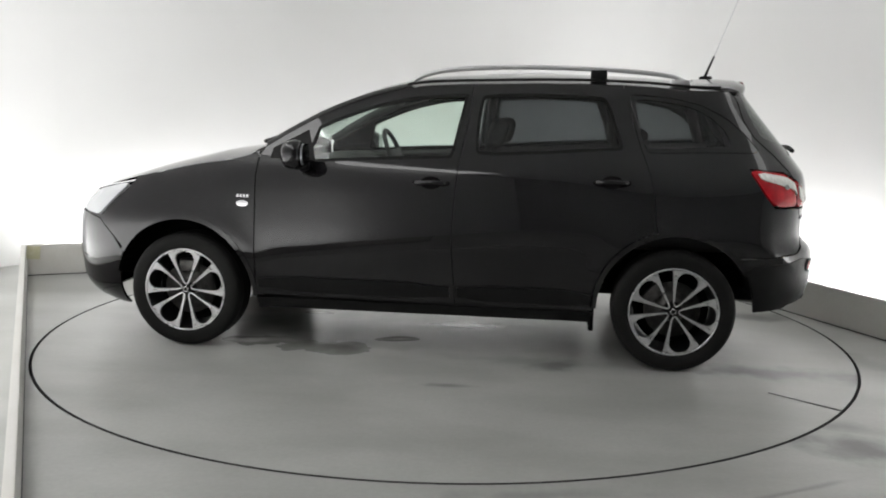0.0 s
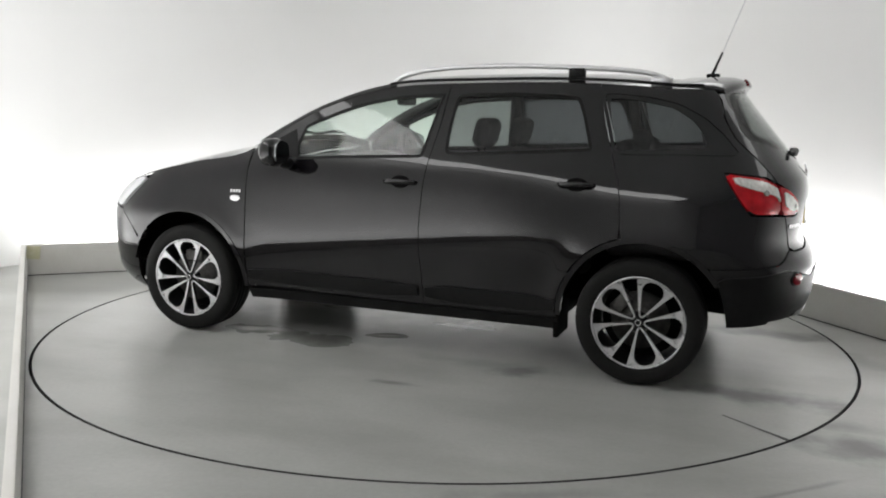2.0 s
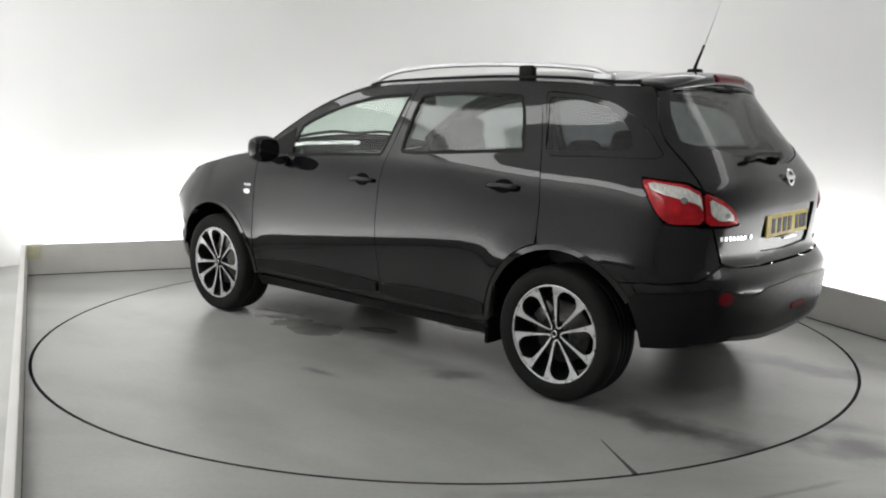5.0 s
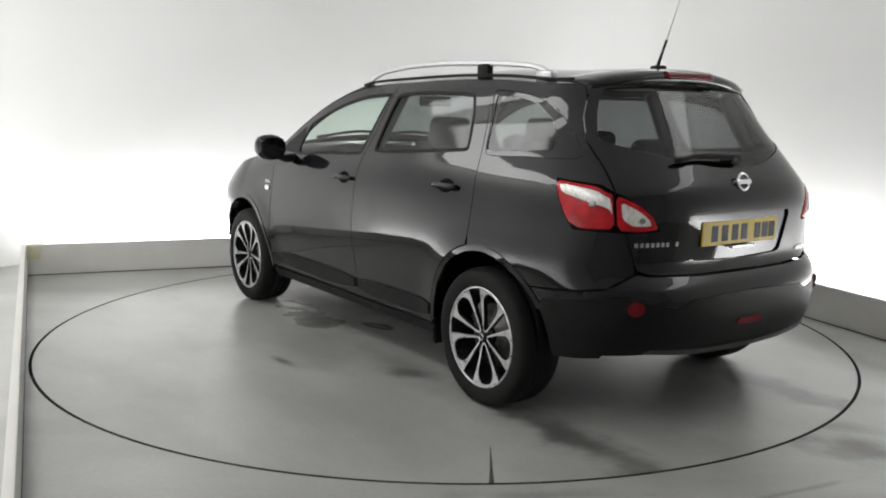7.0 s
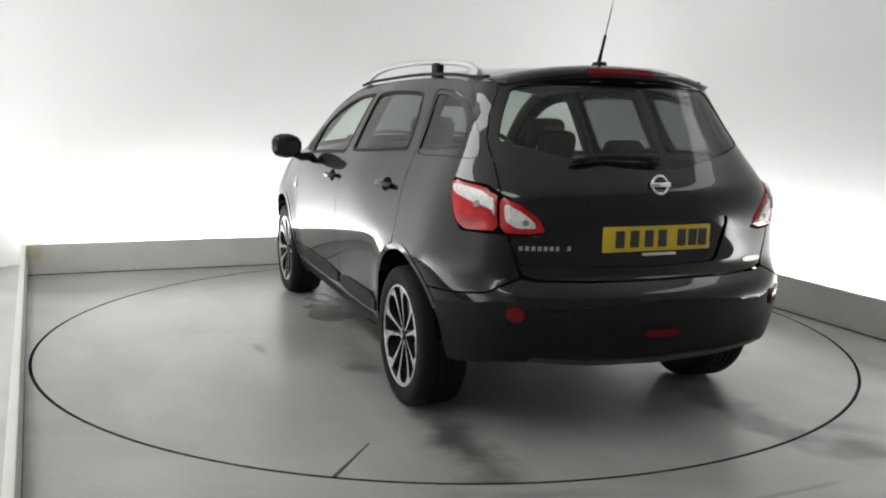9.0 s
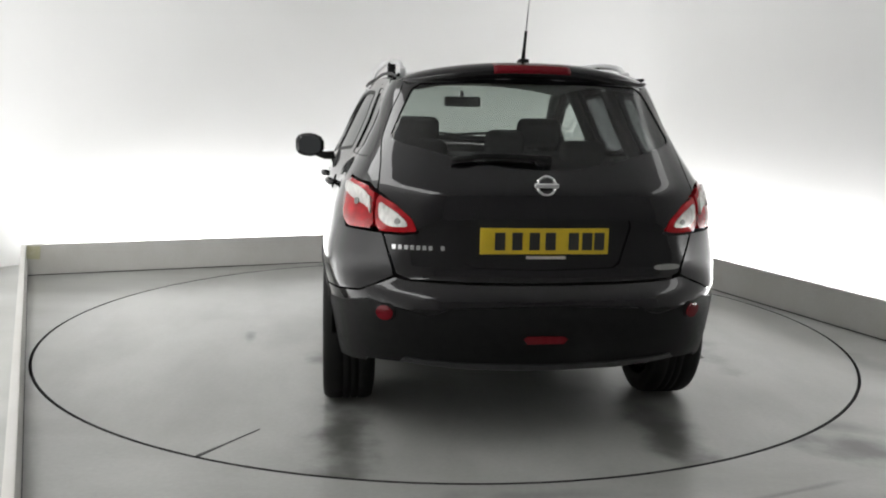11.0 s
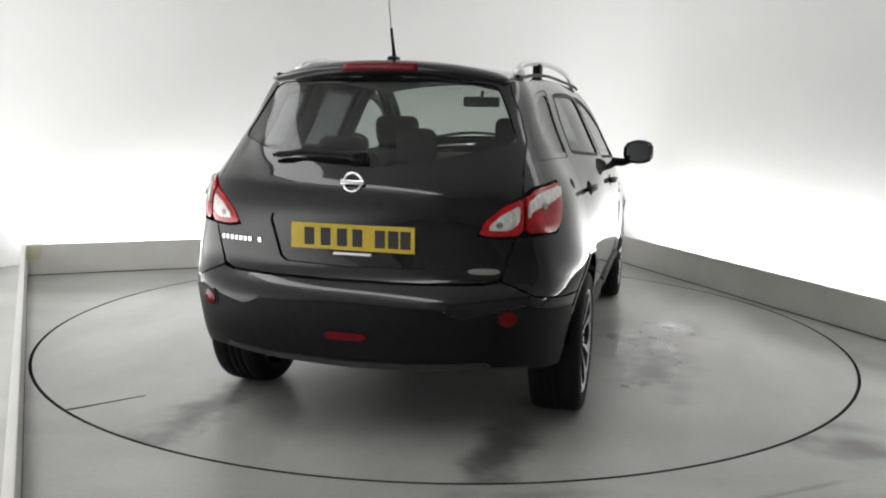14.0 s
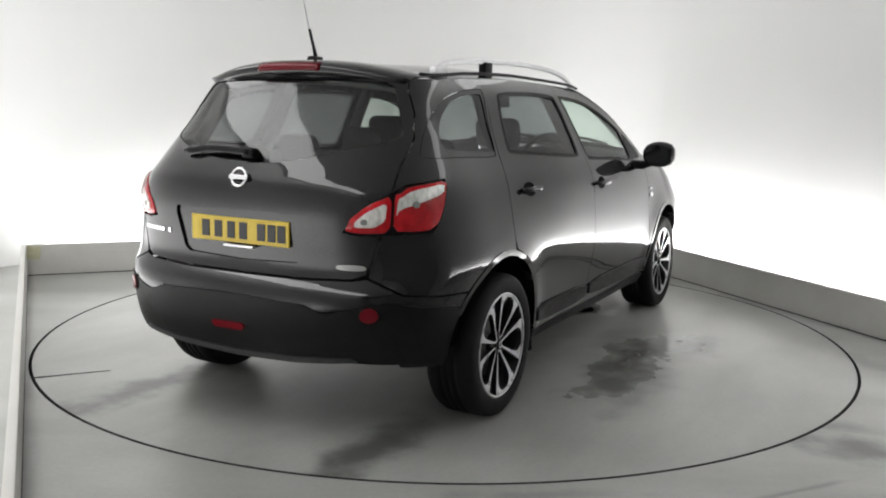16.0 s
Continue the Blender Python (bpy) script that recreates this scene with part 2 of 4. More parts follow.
def revolve(bm, profile, seg=48, m=None, closed=False):
    """A profile of (radius, z) turned round z."""
    rings = []
    for r, z in profile:
        rings.append([bm.verts.new((r * math.cos(2 * math.pi * i / seg), r * math.sin(2 * math.pi * i / seg), z)) for i in range(seg)])
    rows = list(zip(rings, rings[1:])) + ([(rings[-1], rings[0])] if closed else [])
    for a, b in rows:
        for i in range(seg):
            bm.faces.new((a[i], a[(i + 1) % seg], b[(i + 1) % seg], b[i]))
    if m:
        bmesh.ops.transform(bm, matrix=m, verts=[v for r in rings for v in r])
    return rings


def tube(bm, path, radii, seg=10, flat=1.0):
    """A round bar along a path; flat squeezes it sideways."""
    rings = []
    path = [Vector(p) for p in path]
    if not hasattr(radii, "__len__"):
        radii = [radii] * len(path)
    for i, p in enumerate(path):
        d = (path[min(i + 1, len(path) - 1)] - path[max(i - 1, 0)]).normalized()
        side = d.cross(Vector((0, 0, 1)))
        side = side.normalized() if side.length > 1e-4 else Vector((0, 1, 0))
        up = side.cross(d).normalized()
        rings.append([bm.verts.new(p + radii[i] * (math.cos(2 * math.pi * k / seg) * side * flat + math.sin(2 * math.pi * k / seg) * up)) for k in range(seg)])
    for a, b in zip(rings, rings[1:]):
        for k in range(seg):
            bm.faces.new((a[k], a[(k + 1) % seg], b[(k + 1) % seg], b[k]))
    bm.faces.new(rings[0][::-1])
    bm.faces.new(rings[-1])
    bmesh.ops.recalc_face_normals(bm, faces=bm.faces)


def curve_of(*pts):
    """A smooth curve through (t, value) points, as a function on arrays."""
    pts = sorted(pts)
    X, Y = np.array([p[0] for p in pts], float), np.array([p[1] for p in pts], float)
    h, d = np.diff(X), np.diff(Y) / np.diff(X)
    m = np.zeros(len(X))
    m[0], m[-1] = d[0], d[-1]
    for i in range(1, len(X) - 1):
        if d[i - 1] * d[i] > 0:
            w1, w2 = 2 * h[i] + h[i - 1], h[i] + 2 * h[i - 1]
            m[i] = (w1 + w2) / (w1 / d[i - 1] + w2 / d[i])

    def f(x):
        x = np.clip(np.asarray(x, float), X[0], X[-1])
        i = np.clip(np.searchsorted(X, x) - 1, 0, len(X) - 2)
        t = (x - X[i]) / h[i]
        return (2 * t ** 3 - 3 * t ** 2 + 1) * Y[i] + (t ** 3 - 2 * t ** 2 + t) * h[i] * m[i] + (-2 * t ** 3 + 3 * t ** 2) * Y[i + 1] + (t ** 3 - t ** 2) * h[i] * m[i + 1]
    return f


# ---------------------------------------------------------------- the studio
def slab(name, pts, z0, z1, mat, label, kind="structure", bevel=0.0, category="wall"):
    bm = bmesh.new()
    vs = prism(bm, [(p[0], p[1]) for p in pts], z1 - z0)
    for v in vs:
        v.co.z += z0
    if bevel:
        bmesh.ops.bevel(bm, geom=list(bm.edges), offset=bevel, segments=3, affect="EDGES")
    return tagged(finish(name, bm, mat, smooth=False), label, category, kind=kind)


DISC_R, GAP_R = 2.414, 2.427


def studio_floor():
    bm = bmesh.new()
    seg = 160
    inner = [bm.verts.new((GAP_R * math.cos(2 * math.pi * i / seg), GAP_R * math.sin(2 * math.pi * i / seg), 0)) for i in range(seg)]
    deep = [bm.verts.new((v.co.x, v.co.y, -0.12)) for v in inner]
    corners = []
    for i in range(seg):
        d = inner[i].co.normalized()
        loc = Vector((d.x * math.cos(-ROOM) - d.y * math.sin(-ROOM), d.x * math.sin(-ROOM) + d.y * math.cos(-ROOM)))
        k = []
        for n, lim in ((Vector((1, 0)), 4.2), (Vector((-1, 0)), 4.2), (Vector((0, 1)), 3.6), (Vector((0, -1)), 7.6)):
            c = loc.dot(n)
            if c > 1e-6:
                k.append(lim / c)
        corners.append(bm.verts.new(d * min(k)))
    for i in range(seg):
        j = (i + 1) % seg
        bm.faces.new((inner[i], corners[i], corners[j], inner[j]))
        bm.faces.new((inner[j], deep[j], deep[i], inner[i]))
    bmesh.ops.recalc_face_normals(bm, faces=bm.faces)
    for f in bm.faces:
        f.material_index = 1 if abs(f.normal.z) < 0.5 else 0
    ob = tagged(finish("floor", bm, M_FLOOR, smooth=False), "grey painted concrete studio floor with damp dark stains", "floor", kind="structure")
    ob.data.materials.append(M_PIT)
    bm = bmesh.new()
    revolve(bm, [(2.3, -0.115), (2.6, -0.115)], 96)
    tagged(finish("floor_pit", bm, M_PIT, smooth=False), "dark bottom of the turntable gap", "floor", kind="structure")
    return ob


def studio():
    studio_floor()
    g, t = WALL_GAP, 0.15
    r = room
    # kerbs with rounded edges
    def kerb(name, p, q, out):
        p, q, out = Vector((p.x, p.y)), Vector((q.x, q.y)), Vector((out.x, out.y))
        base = tagged(new(name), "low off-white painted kerb boards along the studio floor, scuffed", "kerb", kind="structure")
        bm = bmesh.new()
        prism(bm, [tuple(v) for v in (p, q, q + out * KERB_T, p + out * KERB_T)], KERB_H)
        bmesh.ops.bevel(bm, geom=list(bm.edges), offset=0.004, segments=2, affect="EDGES")
        part("kerb_board", bm, M_KERB, base, smooth=False)
        slab(name + "_joint", [p - out * 0.003, q - out * 0.003, q + out * 0.004, p + out * 0.004], 0.0, 0.007, M_INK, "thin dark joint between kerb and floor", category="joint")
    ea, eb = r(1, 0), r(0, 1)
    kerb("trim_back_kerb", r(LEFT0[0] + 0.004, BACK_B), r(RIGHT_A - 0.004, BACK_B), eb)
    kerb("trim_right_kerb", r(RIGHT_A, BACK_B + KERB_T), r(RIGHT_A + 0.03, -4.2), ea)
    kerb("trim_left_kerb", r(LEFT0[0], BACK_B + KERB_T), r(LEFT1[0], LEFT1[1]), -ea)
    # old tape at the far corner of the kerbs
    bm = bmesh.new()
    c = r(LEFT0[0] + 0.05, BACK_B - 0.004, 0.19)
    box(bm, (-0.045, -0.002, -0.055), (0.055, 0.002, 0.05), 0.0008, Matrix.Translation(c) @ Matrix.Rotation(ROOM, 4, "Z") @ Matrix.Rotation(0.12, 4, "Y"))
    tagged(finish("tape_patch", bm, M_TAPE, smooth=False), "torn pale yellow tape stuck on the white kerb", "tape")
    # walls
    a0, a1, b0, b1 = LEFT0[0] - g - 0.1, RIGHT_A + g, FRONT_B, BACK_B + g
    def wall(name, p, q, out, mat=M_WALL, label="smooth white painted studio wall washed with light"):
        p, q, out = Vector((p.x, p.y)), Vector((q.x, q.y)), Vector((out.x, out.y))
        slab(name, [p, q, q + out * t, p + out * t], 0.0, ROOM_H, mat, label, category="wall")
    wall("wall_north", r(a0 - t, b1), r(a1 + t, b1), eb)
    wall("wall_east", r(a1, b1 - 0.003), r(a1, b0 + 0.003), ea)
    wall("wall_west", r(a0, b1 - 0.003), r(a0, b0 + 0.003), -ea)
    # unseen; added to close the room with a dim side
    wall("wall_south", r(a0 - t, b0), r(a1 + t, b0), -eb, M_FRONTWALL, "unseen grey wall behind the camera, standing for the unlit studio front")
    cr = 1.0
    for name, ca, cb, s0 in (("wall_corner_northeast", a1 - cr, b1 - cr, 0), ("wall_corner_northwest", a0 + cr, b1 - cr, 90)):
        ring = [r(ca + (cr + 0.001) * math.cos(radians(s0 + 90 * i / 24)), cb + (cr + 0.001) * math.sin(radians(s0 + 90 * i / 24))) for i in range(25)]
        corner = r(ca + (cr + 0.05) * (1 if s0 == 0 else -1), cb + cr + 0.05)
        bm = bmesh.new()
        lo = [bm.verts.new((p.x, p.y, 0.0)) for p in ring]
        hi = [bm.verts.new((p.x, p.y, ROOM_H)) for p in ring]
        for i in range(24):
            bm.faces.new((lo[i], lo[i + 1], hi[i + 1], hi[i]))
        back = [bm.verts.new((corner.x, corner.y, z)) for z in (0.0, ROOM_H)]
        bm.faces.new([back[0]] + lo)
        bm.faces.new([back[1]] + hi[::-1])
        bmesh.ops.recalc_face_normals(bm, faces=bm.faces)
        cove = tagged(finish(name, bm, M_WALL), "curved white studio wall corner washed with light", "wall", kind="structure")
        cove.data.set_sharp_from_angle(angle=radians(40))
    slab("ceiling", [r(a0 - t, b0 - t), r(a1 + t, b0 - t), r(a1 + t, b1 + t), r(a0 - t, b1 + t)], ROOM_H + 0.002, ROOM_H + 0.15, M_CEILING, "plain pale studio ceiling", category="ceiling")
    # light
    k = WALL_GAP - 0.17
    strip_lamp(r(LEFT0[0] + 0.2, BACK_B + k), r(RIGHT_A - 0.35, BACK_B + k), eb, STRIP_POWER)
    strip_lamp(r(RIGHT_A + k, BACK_B - 0.35), r(RIGHT_A + k + 0.03, -4.2), ea, STRIP_POWER)
    strip_lamp(r(LEFT0[0] - k, BACK_B - 0.35), r(LEFT1[0] - k, LEFT1[1]), -ea, STRIP_POWER)
    for ca, cb, sx, sy, f in ((-2.96, -1.4, 0.62, 7.0, 1.45), (2.80, -1.4, 0.58, 7.0, 0.65)):
        c = r(ca, cb, ROOM_H - 0.06)
        lamp = area_lamp("ceiling_light_row", c, c - Vector((0, 0, 1)), sx, sy, CEILING_POWER * f * sx * sy / 3.0)
        lamp.rotation_euler = (0, 0, ROOM)


studio()

# ---------------------------------------------------------------- the turntable
TURN = ((0, 172.72), (1, 165.86), (2, 159.17), (3, 152.52), (4, 145.86), (5, 139.15), (6.5, 129.01), (7.5, 122.02), (8.5, 114.95), (9, 111.39),
        (10, 104.35), (11.5, 93.74), (12.5, 86.64), (13.5, 79.50), (14.5, 72.40), (15.5, 65.35), (16, 61.85))


def turntable():
    bm = bmesh.new()
    prof = [(0.0001, 0.0), (DISC_R - 0.004, 0.0), (DISC_R, -0.004), (DISC_R, -0.09), (0.0001, -0.09)]
    revolve(bm, prof, 160)
    bmesh.ops.recalc_face_normals(bm, faces=bm.faces)
    bmesh.ops.dissolve_limit(bm, angle_limit=0.001, verts=bm.verts, edges=bm.edges)
    base = new("turntable")
    tagged(base, "round grey painted turntable disc flush with the floor, stained", "turntable")
    for f in bm.faces:
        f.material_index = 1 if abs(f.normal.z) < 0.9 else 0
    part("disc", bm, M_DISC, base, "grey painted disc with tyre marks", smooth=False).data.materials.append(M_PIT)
    bm = bmesh.new()
    prism(bm, [(-0.010, 0), (0.010, 0), (0.005, 0.14), (0.0015, 0.36), (-0.0015, 0.36), (-0.005, 0.14)], 0.0025)
    s = part("panel_seam", bm, M_SEAM, base, "dark joint between floor plates", smooth=False)
    a = -radians(86.64)
    p = Vector((-1.359, -1.98, 0))
    q = Vector((-1.134, -1.72, 0))
    pl = Matrix.Rotation(a, 3, "Z") @ p
    ql = Matrix.Rotation(a, 3, "Z") @ q
    s.matrix_local = Matrix.Translation(pl.normalized() * (DISC_R - 0.004)) @ Matrix.Rotation(math.atan2((ql - pl).y, (ql - pl).x) - math.pi / 2, 4, "Z")
    return base


TABLE = turntable()

# ---------------------------------------------------------------- the car's skin
XB, XF, SPAN, NR, NF = -1.45, 1.45, 1.2, 3.2, 2.6
S_REAR, S_FRONT = XB - SPAN, XF + SPAN
rear_x = curve_of((0.20, -1.80), (0.24, -1.88), (0.31, -2.10), (0.36, -2.150), (0.43, -2.186), (0.50, -2.201), (0.60, -2.208), (0.66, -2.185), (0.70, -2.140), (0.735, -2.124), (0.86, -2.133), (0.97, -2.142),
                  (1.05, -2.13), (1.12, -2.085), (1.243, -1.988), (1.425, -1.838), (1.50, -1.78), (1.58, -1.72))
front_x = curve_of((0.18, 2.05), (0.24, 2.20), (0.35, 2.27), (0.5, 2.28), (0.65, 2.27), (0.78, 2.23), (0.88, 2.12), (0.95, 2.0), (1.1, 1.8), (1.6, 1.5))
side_y = curve_of((0.18, 0.76), (0.25, 0.812), (0.31, 0.841), (0.40, 0.855), (0.50, 0.868), (0.56, 0.8775), (0.60, 0.8828), (0.635, 0.8862), (0.67, 0.8872), (0.75, 0.8850), (0.85, 0.8800), (0.93, 0.875), (1.0, 0.866), (1.06, 0.852),
                  (1.10, 0.834), (1.15, 0.808), (1.3, 0.735), (1.42, 0.675), (1.5, 0.626), (1.56, 0.57))
rear_taper = curve_of((0.2, 0.015), (0.55, 0.005), (0.7, 0.01), (0.85, 0.022), (0.98, 0.04), (1.07, 0.055), (1.3, 0.07), (1.5, 0.045), (1.6, 0.04))
front_taper = curve_of((0.2, 0.01), (0.7, 0.005), (0.9, 0.04), (1.1, 0.12), (1.6, 0.2))


def half_width(x, z):
    a = np.clip((-x - 0.45) / 1.0, 0, 1)
    b = np.clip((x - 0.35) / 1.1, 0, 1)
    # the crease along the doors rises towards the tail
    fade = np.clip((z - 0.28) / 0.22, 0, 1) * np.clip((1.02 - z) / 0.28, 0, 1)
    fade = fade * fade * (3 - 2 * fade)
    w = side_y(z - np.clip(0.010 - 0.09 * x, -0.07, 0.08) * fade) - rear_taper(z) * a * a * (3 - 2 * a) - front_taper(z) * b * b
    for cx in (1.38, -1.38):
        d = np.hypot(x - cx, z - 0.325)
        w = w + 0.016 * np.exp(-((d - 0.43) / 0.085) ** 2) * np.clip((0.98 - z) / 0.3, 0, 1)
    return w


def skin(s, z):
    """The left flank, unrolled: s runs along x on the side and round the corners to the centre lines; past these it is mirrored."""
    s, z = np.asarray(s, float), np.asarray(z, float)
    sign = np.where((s < S_REAR) | (s > S_FRONT), -1.0, 1.0)
    s = np.where(s < S_REAR, 2 * S_REAR - s, s)
    s = np.where(s > S_FRONT, 2 * S_FRONT - s, s)
    x, y = s.copy(), half_width(s, z)
    for edge, reach, n, m in ((XB, rear_x(z) - XB, NR, s < XB), (XF, front_x(z) - XF, NF, s > XF)):
        t = np.clip(np.abs(s - edge) / SPAN, 0, 1)
        be = (1 - t) * math.pi / 2
        A, B = np.abs(reach), half_width(np.full_like(s, edge), z)
        r = ((np.cos(be) / A) ** n + (np.maximum(np.sin(be), 0) / B) ** n) ** (-1 / n)
        x = np.where(m, edge + np.sign(reach) * r * np.cos(be), x)
        y = np.where(m, r * np.sin(be), y)
    return np.stack([x, y * sign, z], -1)


def skin_n(s, z, e=0.004):
    s, z = np.asarray(s, float), np.asarray(z, float)
    n = np.cross(skin(s, z + e) - skin(s, z - e), skin(s + e, z) - skin(s - e, z))
    n /= np.linalg.norm(n, axis=-1, keepdims=True) + 1e-12
    return n


def at_x(x, z):
    """s of the place on the flank at that x and height."""
    for edge, f, n, past in ((XB, rear_x, NR, x < XB), (XF, front_x, NF, x > XF)):
        if past:
            A, B = abs(float(f(z)) - edge), float(half_width(np.array(edge), z))
            k = min(abs(x - edge) / A, 0.999)
            y = B * (1 - k ** n) ** (1 / n)
            t = 1 - math.atan2(y, abs(x - edge)) / (math.pi / 2)
            return (edge - SPAN * t if x < 0 else edge + SPAN * t, z)
    return (x, z)


def at_y(y, z, rear=True):
    """s of the place on the tail (or nose) at that y and height; y < 0 is the far half."""
    edge, f, n = (XB, rear_x, NR) if rear else (XF, front_x, NF)
    A, B = abs(float(f(z)) - edge), float(half_width(np.array(edge), z))
    k = min(abs(y) / B, 0.999)
    x = A * (1 - k ** n) ** (1 / n)
    t = 1 - math.atan2(abs(y), x) / (math.pi / 2)
    s = edge - SPAN * t if rear else edge + SPAN * t
    if y < 0:
        s = 2 * (S_REAR if rear else S_FRONT) - s
    return (s, z)


def arc(cx, cz, r, a0, a1, n=14):
    return [at_x(cx + r * math.cos(radians(a0 + (a1 - a0) * i / n)), cz + r * math.sin(radians(a0 + (a1 - a0) * i / n))) for i in range(n + 1)]


def rounded(pts, times=2, c=0.2):
    """Cuts the corners of a closed outline to round it."""
    for _ in range(times):
        out = []
        for p, q in zip(pts, pts[1:] + pts[:1]):
            out += [(p[0] * (1 - c) + q[0] * c, p[1] * (1 - c) + q[1] * c), (p[0] * c + q[0] * (1 - c), p[1] * c + q[1] * (1 - c))]
        pts, c = out, 0.25
    return pts


def resample(pts, step):
    out = []
    for p, q in zip(pts, pts[1:] + pts[:1]):
        n = max(1, int(math.ceil(math.hypot(q[0] - p[0], q[1] - p[1]) / step)))
        out += [(p[0] + (q[0] - p[0]) * i / n, p[1] + (q[1] - p[1]) * i / n) for i in range(n)]
    return np.array(out)


def inset(poly, d):
    a, c = np.roll(poly, 1, 0), np.roll(poly, -1, 0)
    area = 0.5 * np.sum(poly[:, 0] * c[:, 1] - c[:, 0] * poly[:, 1])
    e = c - a
    n = np.stack([-e[:, 1], e[:, 0]], 1)
    n /= np.linalg.norm(n, axis=1, keepdims=True) + 1e-12
    return poly + n * d * (1 if area > 0 else -1)


def inside(poly, p):
    x, y = p[:, 0][:, None], p[:, 1][:, None]
    x0, y0 = poly[:, 0][None], poly[:, 1][None]
    x1, y1 = np.roll(poly[:, 0], -1)[None], np.roll(poly[:, 1], -1)[None]
    c = ((y0 > y) != (y1 > y)) & (x < (x1 - x0) * (y - y0) / (y1 - y0 + 1e-15) + x0)
    return c.sum(1) % 2 == 1


def sheet(bm, outline, holes=(), off=0.0, thick=0.014, gap=0.0022, step=0.035, mirror=False, dome=0.0):
    """A panel of the skin with that outline in (s, z): a fine surface with turned-in edges."""
    loops = [inset(resample(list(outline), step), gap)] + [inset(resample(list(h), step), -gap) for h in holes]
    pts, edges = [], []
    for lp in loops:
        o = len(pts)
        pts += [Vector(p) for p in lp]
        edges += [(o + i, o + (i + 1) % len(lp)) for i in range(len(lp))]
    lo, hi = loops[0].min(0), loops[0].max(0)
    gx, gz = np.meshgrid(np.arange(lo[0], hi[0], step), np.arange(lo[1], hi[1], step))
    gx[1::2] += step / 2
    g = np.stack([gx.ravel(), gz.ravel()], 1)
    keep = inside(loops[0], g)
    for h in loops[1:]:
        keep &= ~inside(h, g)
    allb = np.concatenate(loops)
    if keep.any():
        d = np.sqrt(((g[keep][:, None] - allb[None]) ** 2).sum(-1)).min(1)
        pts += [Vector(p) for p in g[keep][d > step * 0.45]]
    v2, e2, f2, *_ = delaunay_2d_cdt(pts, edges, [], 0, 1e-6)
    v2 = np.array([tuple(v) for v in v2])
    tri = np.array([f for f in f2 if len(f) == 3])
    c = v2[tri].mean(1)
    ok = inside(loops[0], c)
    for h in loops[1:]:
        ok &= ~inside(h, c)
    e1, e2_ = v2[tri[:, 1]] - v2[tri[:, 0]], v2[tri[:, 2]] - v2[tri[:, 0]]
    ok &= np.abs(e1[:, 0] * e2_[:, 1] - e1[:, 1] * e2_[:, 0]) > 0.004 * step * step
    tri = tri[ok]
    lift = off
    if dome:
        d = np.sqrt(((v2[:, None] - allb[None]) ** 2).sum(-1)).min(1)
        lift = off + dome * (1 - np.exp(-d / 0.02))
    nn = skin_n(v2[:, 0], v2[:, 1])
    p3 = skin(v2[:, 0], v2[:, 1]) + nn * (np.asarray(lift)[..., None] if dome else lift)
    fl = -1.0 if mirror else 1.0
    vs = [bm.verts.new((p[0], p[1] * fl, p[2])) for p in p3]
    for f in tri:
        a, b, cc = (p3[i] for i in f)
        out = np.dot(np.cross(b - a, cc - a), nn[f].mean(0)) > 0
        order = f if out != mirror else f[::-1]
        try:
            bm.faces.new([vs[i] for i in order])
        except ValueError:
            pass
    if thick:
        for lp in loops:
            n3 = skin_n(lp[:, 0], lp[:, 1])
            base = skin(lp[:, 0], lp[:, 1])
            o3, i3 = base + n3 * off, base + n3 * (off - thick)
            a = [bm.verts.new((p[0], p[1] * fl, p[2])) for p in o3]
            b = [bm.verts.new((p[0], p[1] * fl, p[2])) for p in i3]
            for i in range(len(lp)):
                j = (i + 1) % len(lp)
                bm.faces.new((a[i], a[j], b[j], b[i]))
    return bm


# top edge of the flanks: bonnet edge, front pillar, gutter, tail
top_z = curve_of((S_REAR, 1.515), (-1.9, 1.505), (-1.5, 1.505), (-1.2, 1.525), (-0.8, 1.535), (-0.3, 1.525), (0.0, 1.512), (0.2, 1.478), (0.5, 1.378), (0.78, 1.232), (0.9, 1.158),
                 (0.98, 1.112), (1.1, 1.08), (1.3, 1.05), (1.45, 1.018), (1.65, 0.97), (1.85, 0.92), (2.1, 0.875), (S_FRONT, 0.865))
crown = curve_of((S_REAR, 0.03), (-1.8, 0.055), (-1.4, 0.065), (-0.5, 0.07), (0.1, 0.068), (0.6, 0.075), (0.95, 0.07), (1.3, 0.065), (1.8, 0.05), (S_FRONT, 0.02))


def top_line(s0, s1, n=20):
    return [(s0 + (s1 - s0) * i / n, float(top_z(s0 + (s1 - s0) * i / n))) for i in range(n + 1)]


def top_patch(bm, s0, s1, rows, cols=24, inset_y=0.0, off=0.0, rim=0.0):
    """A strip of the bonnet, windscreen or roof between two stations of the top line."""
    grid = []
    for i in range(rows + 1):
        s = s0 + (s1 - s0) * i / rows
        p = skin(np.array(s), top_z(np.array(s)))
        y1 = max(p[1] - inset_y, 0.0005)
        row = []
        for j in range(cols + 1):
            k = -1 + 2 * j / cols
            y = y1 * k
            u = abs(y) / max(p[1], 0.0005)
            row.append(bm.verts.new((p[0], y, p[2] + float(crown(s)) * (1 - u ** 2.4) + off)))
        grid.append(row)
    for a, b in zip(grid, grid[1:]):
        for j in range(cols):
            bm.faces.new((a[j], a[j + 1], b[j + 1], b[j]))
    bmesh.ops.recalc_face_normals(bm, faces=bm.faces)
    if sum(f.normal.z for f in bm.faces) < 0:
        bmesh.ops.reverse_faces(bm, faces=bm.faces)
    return grid


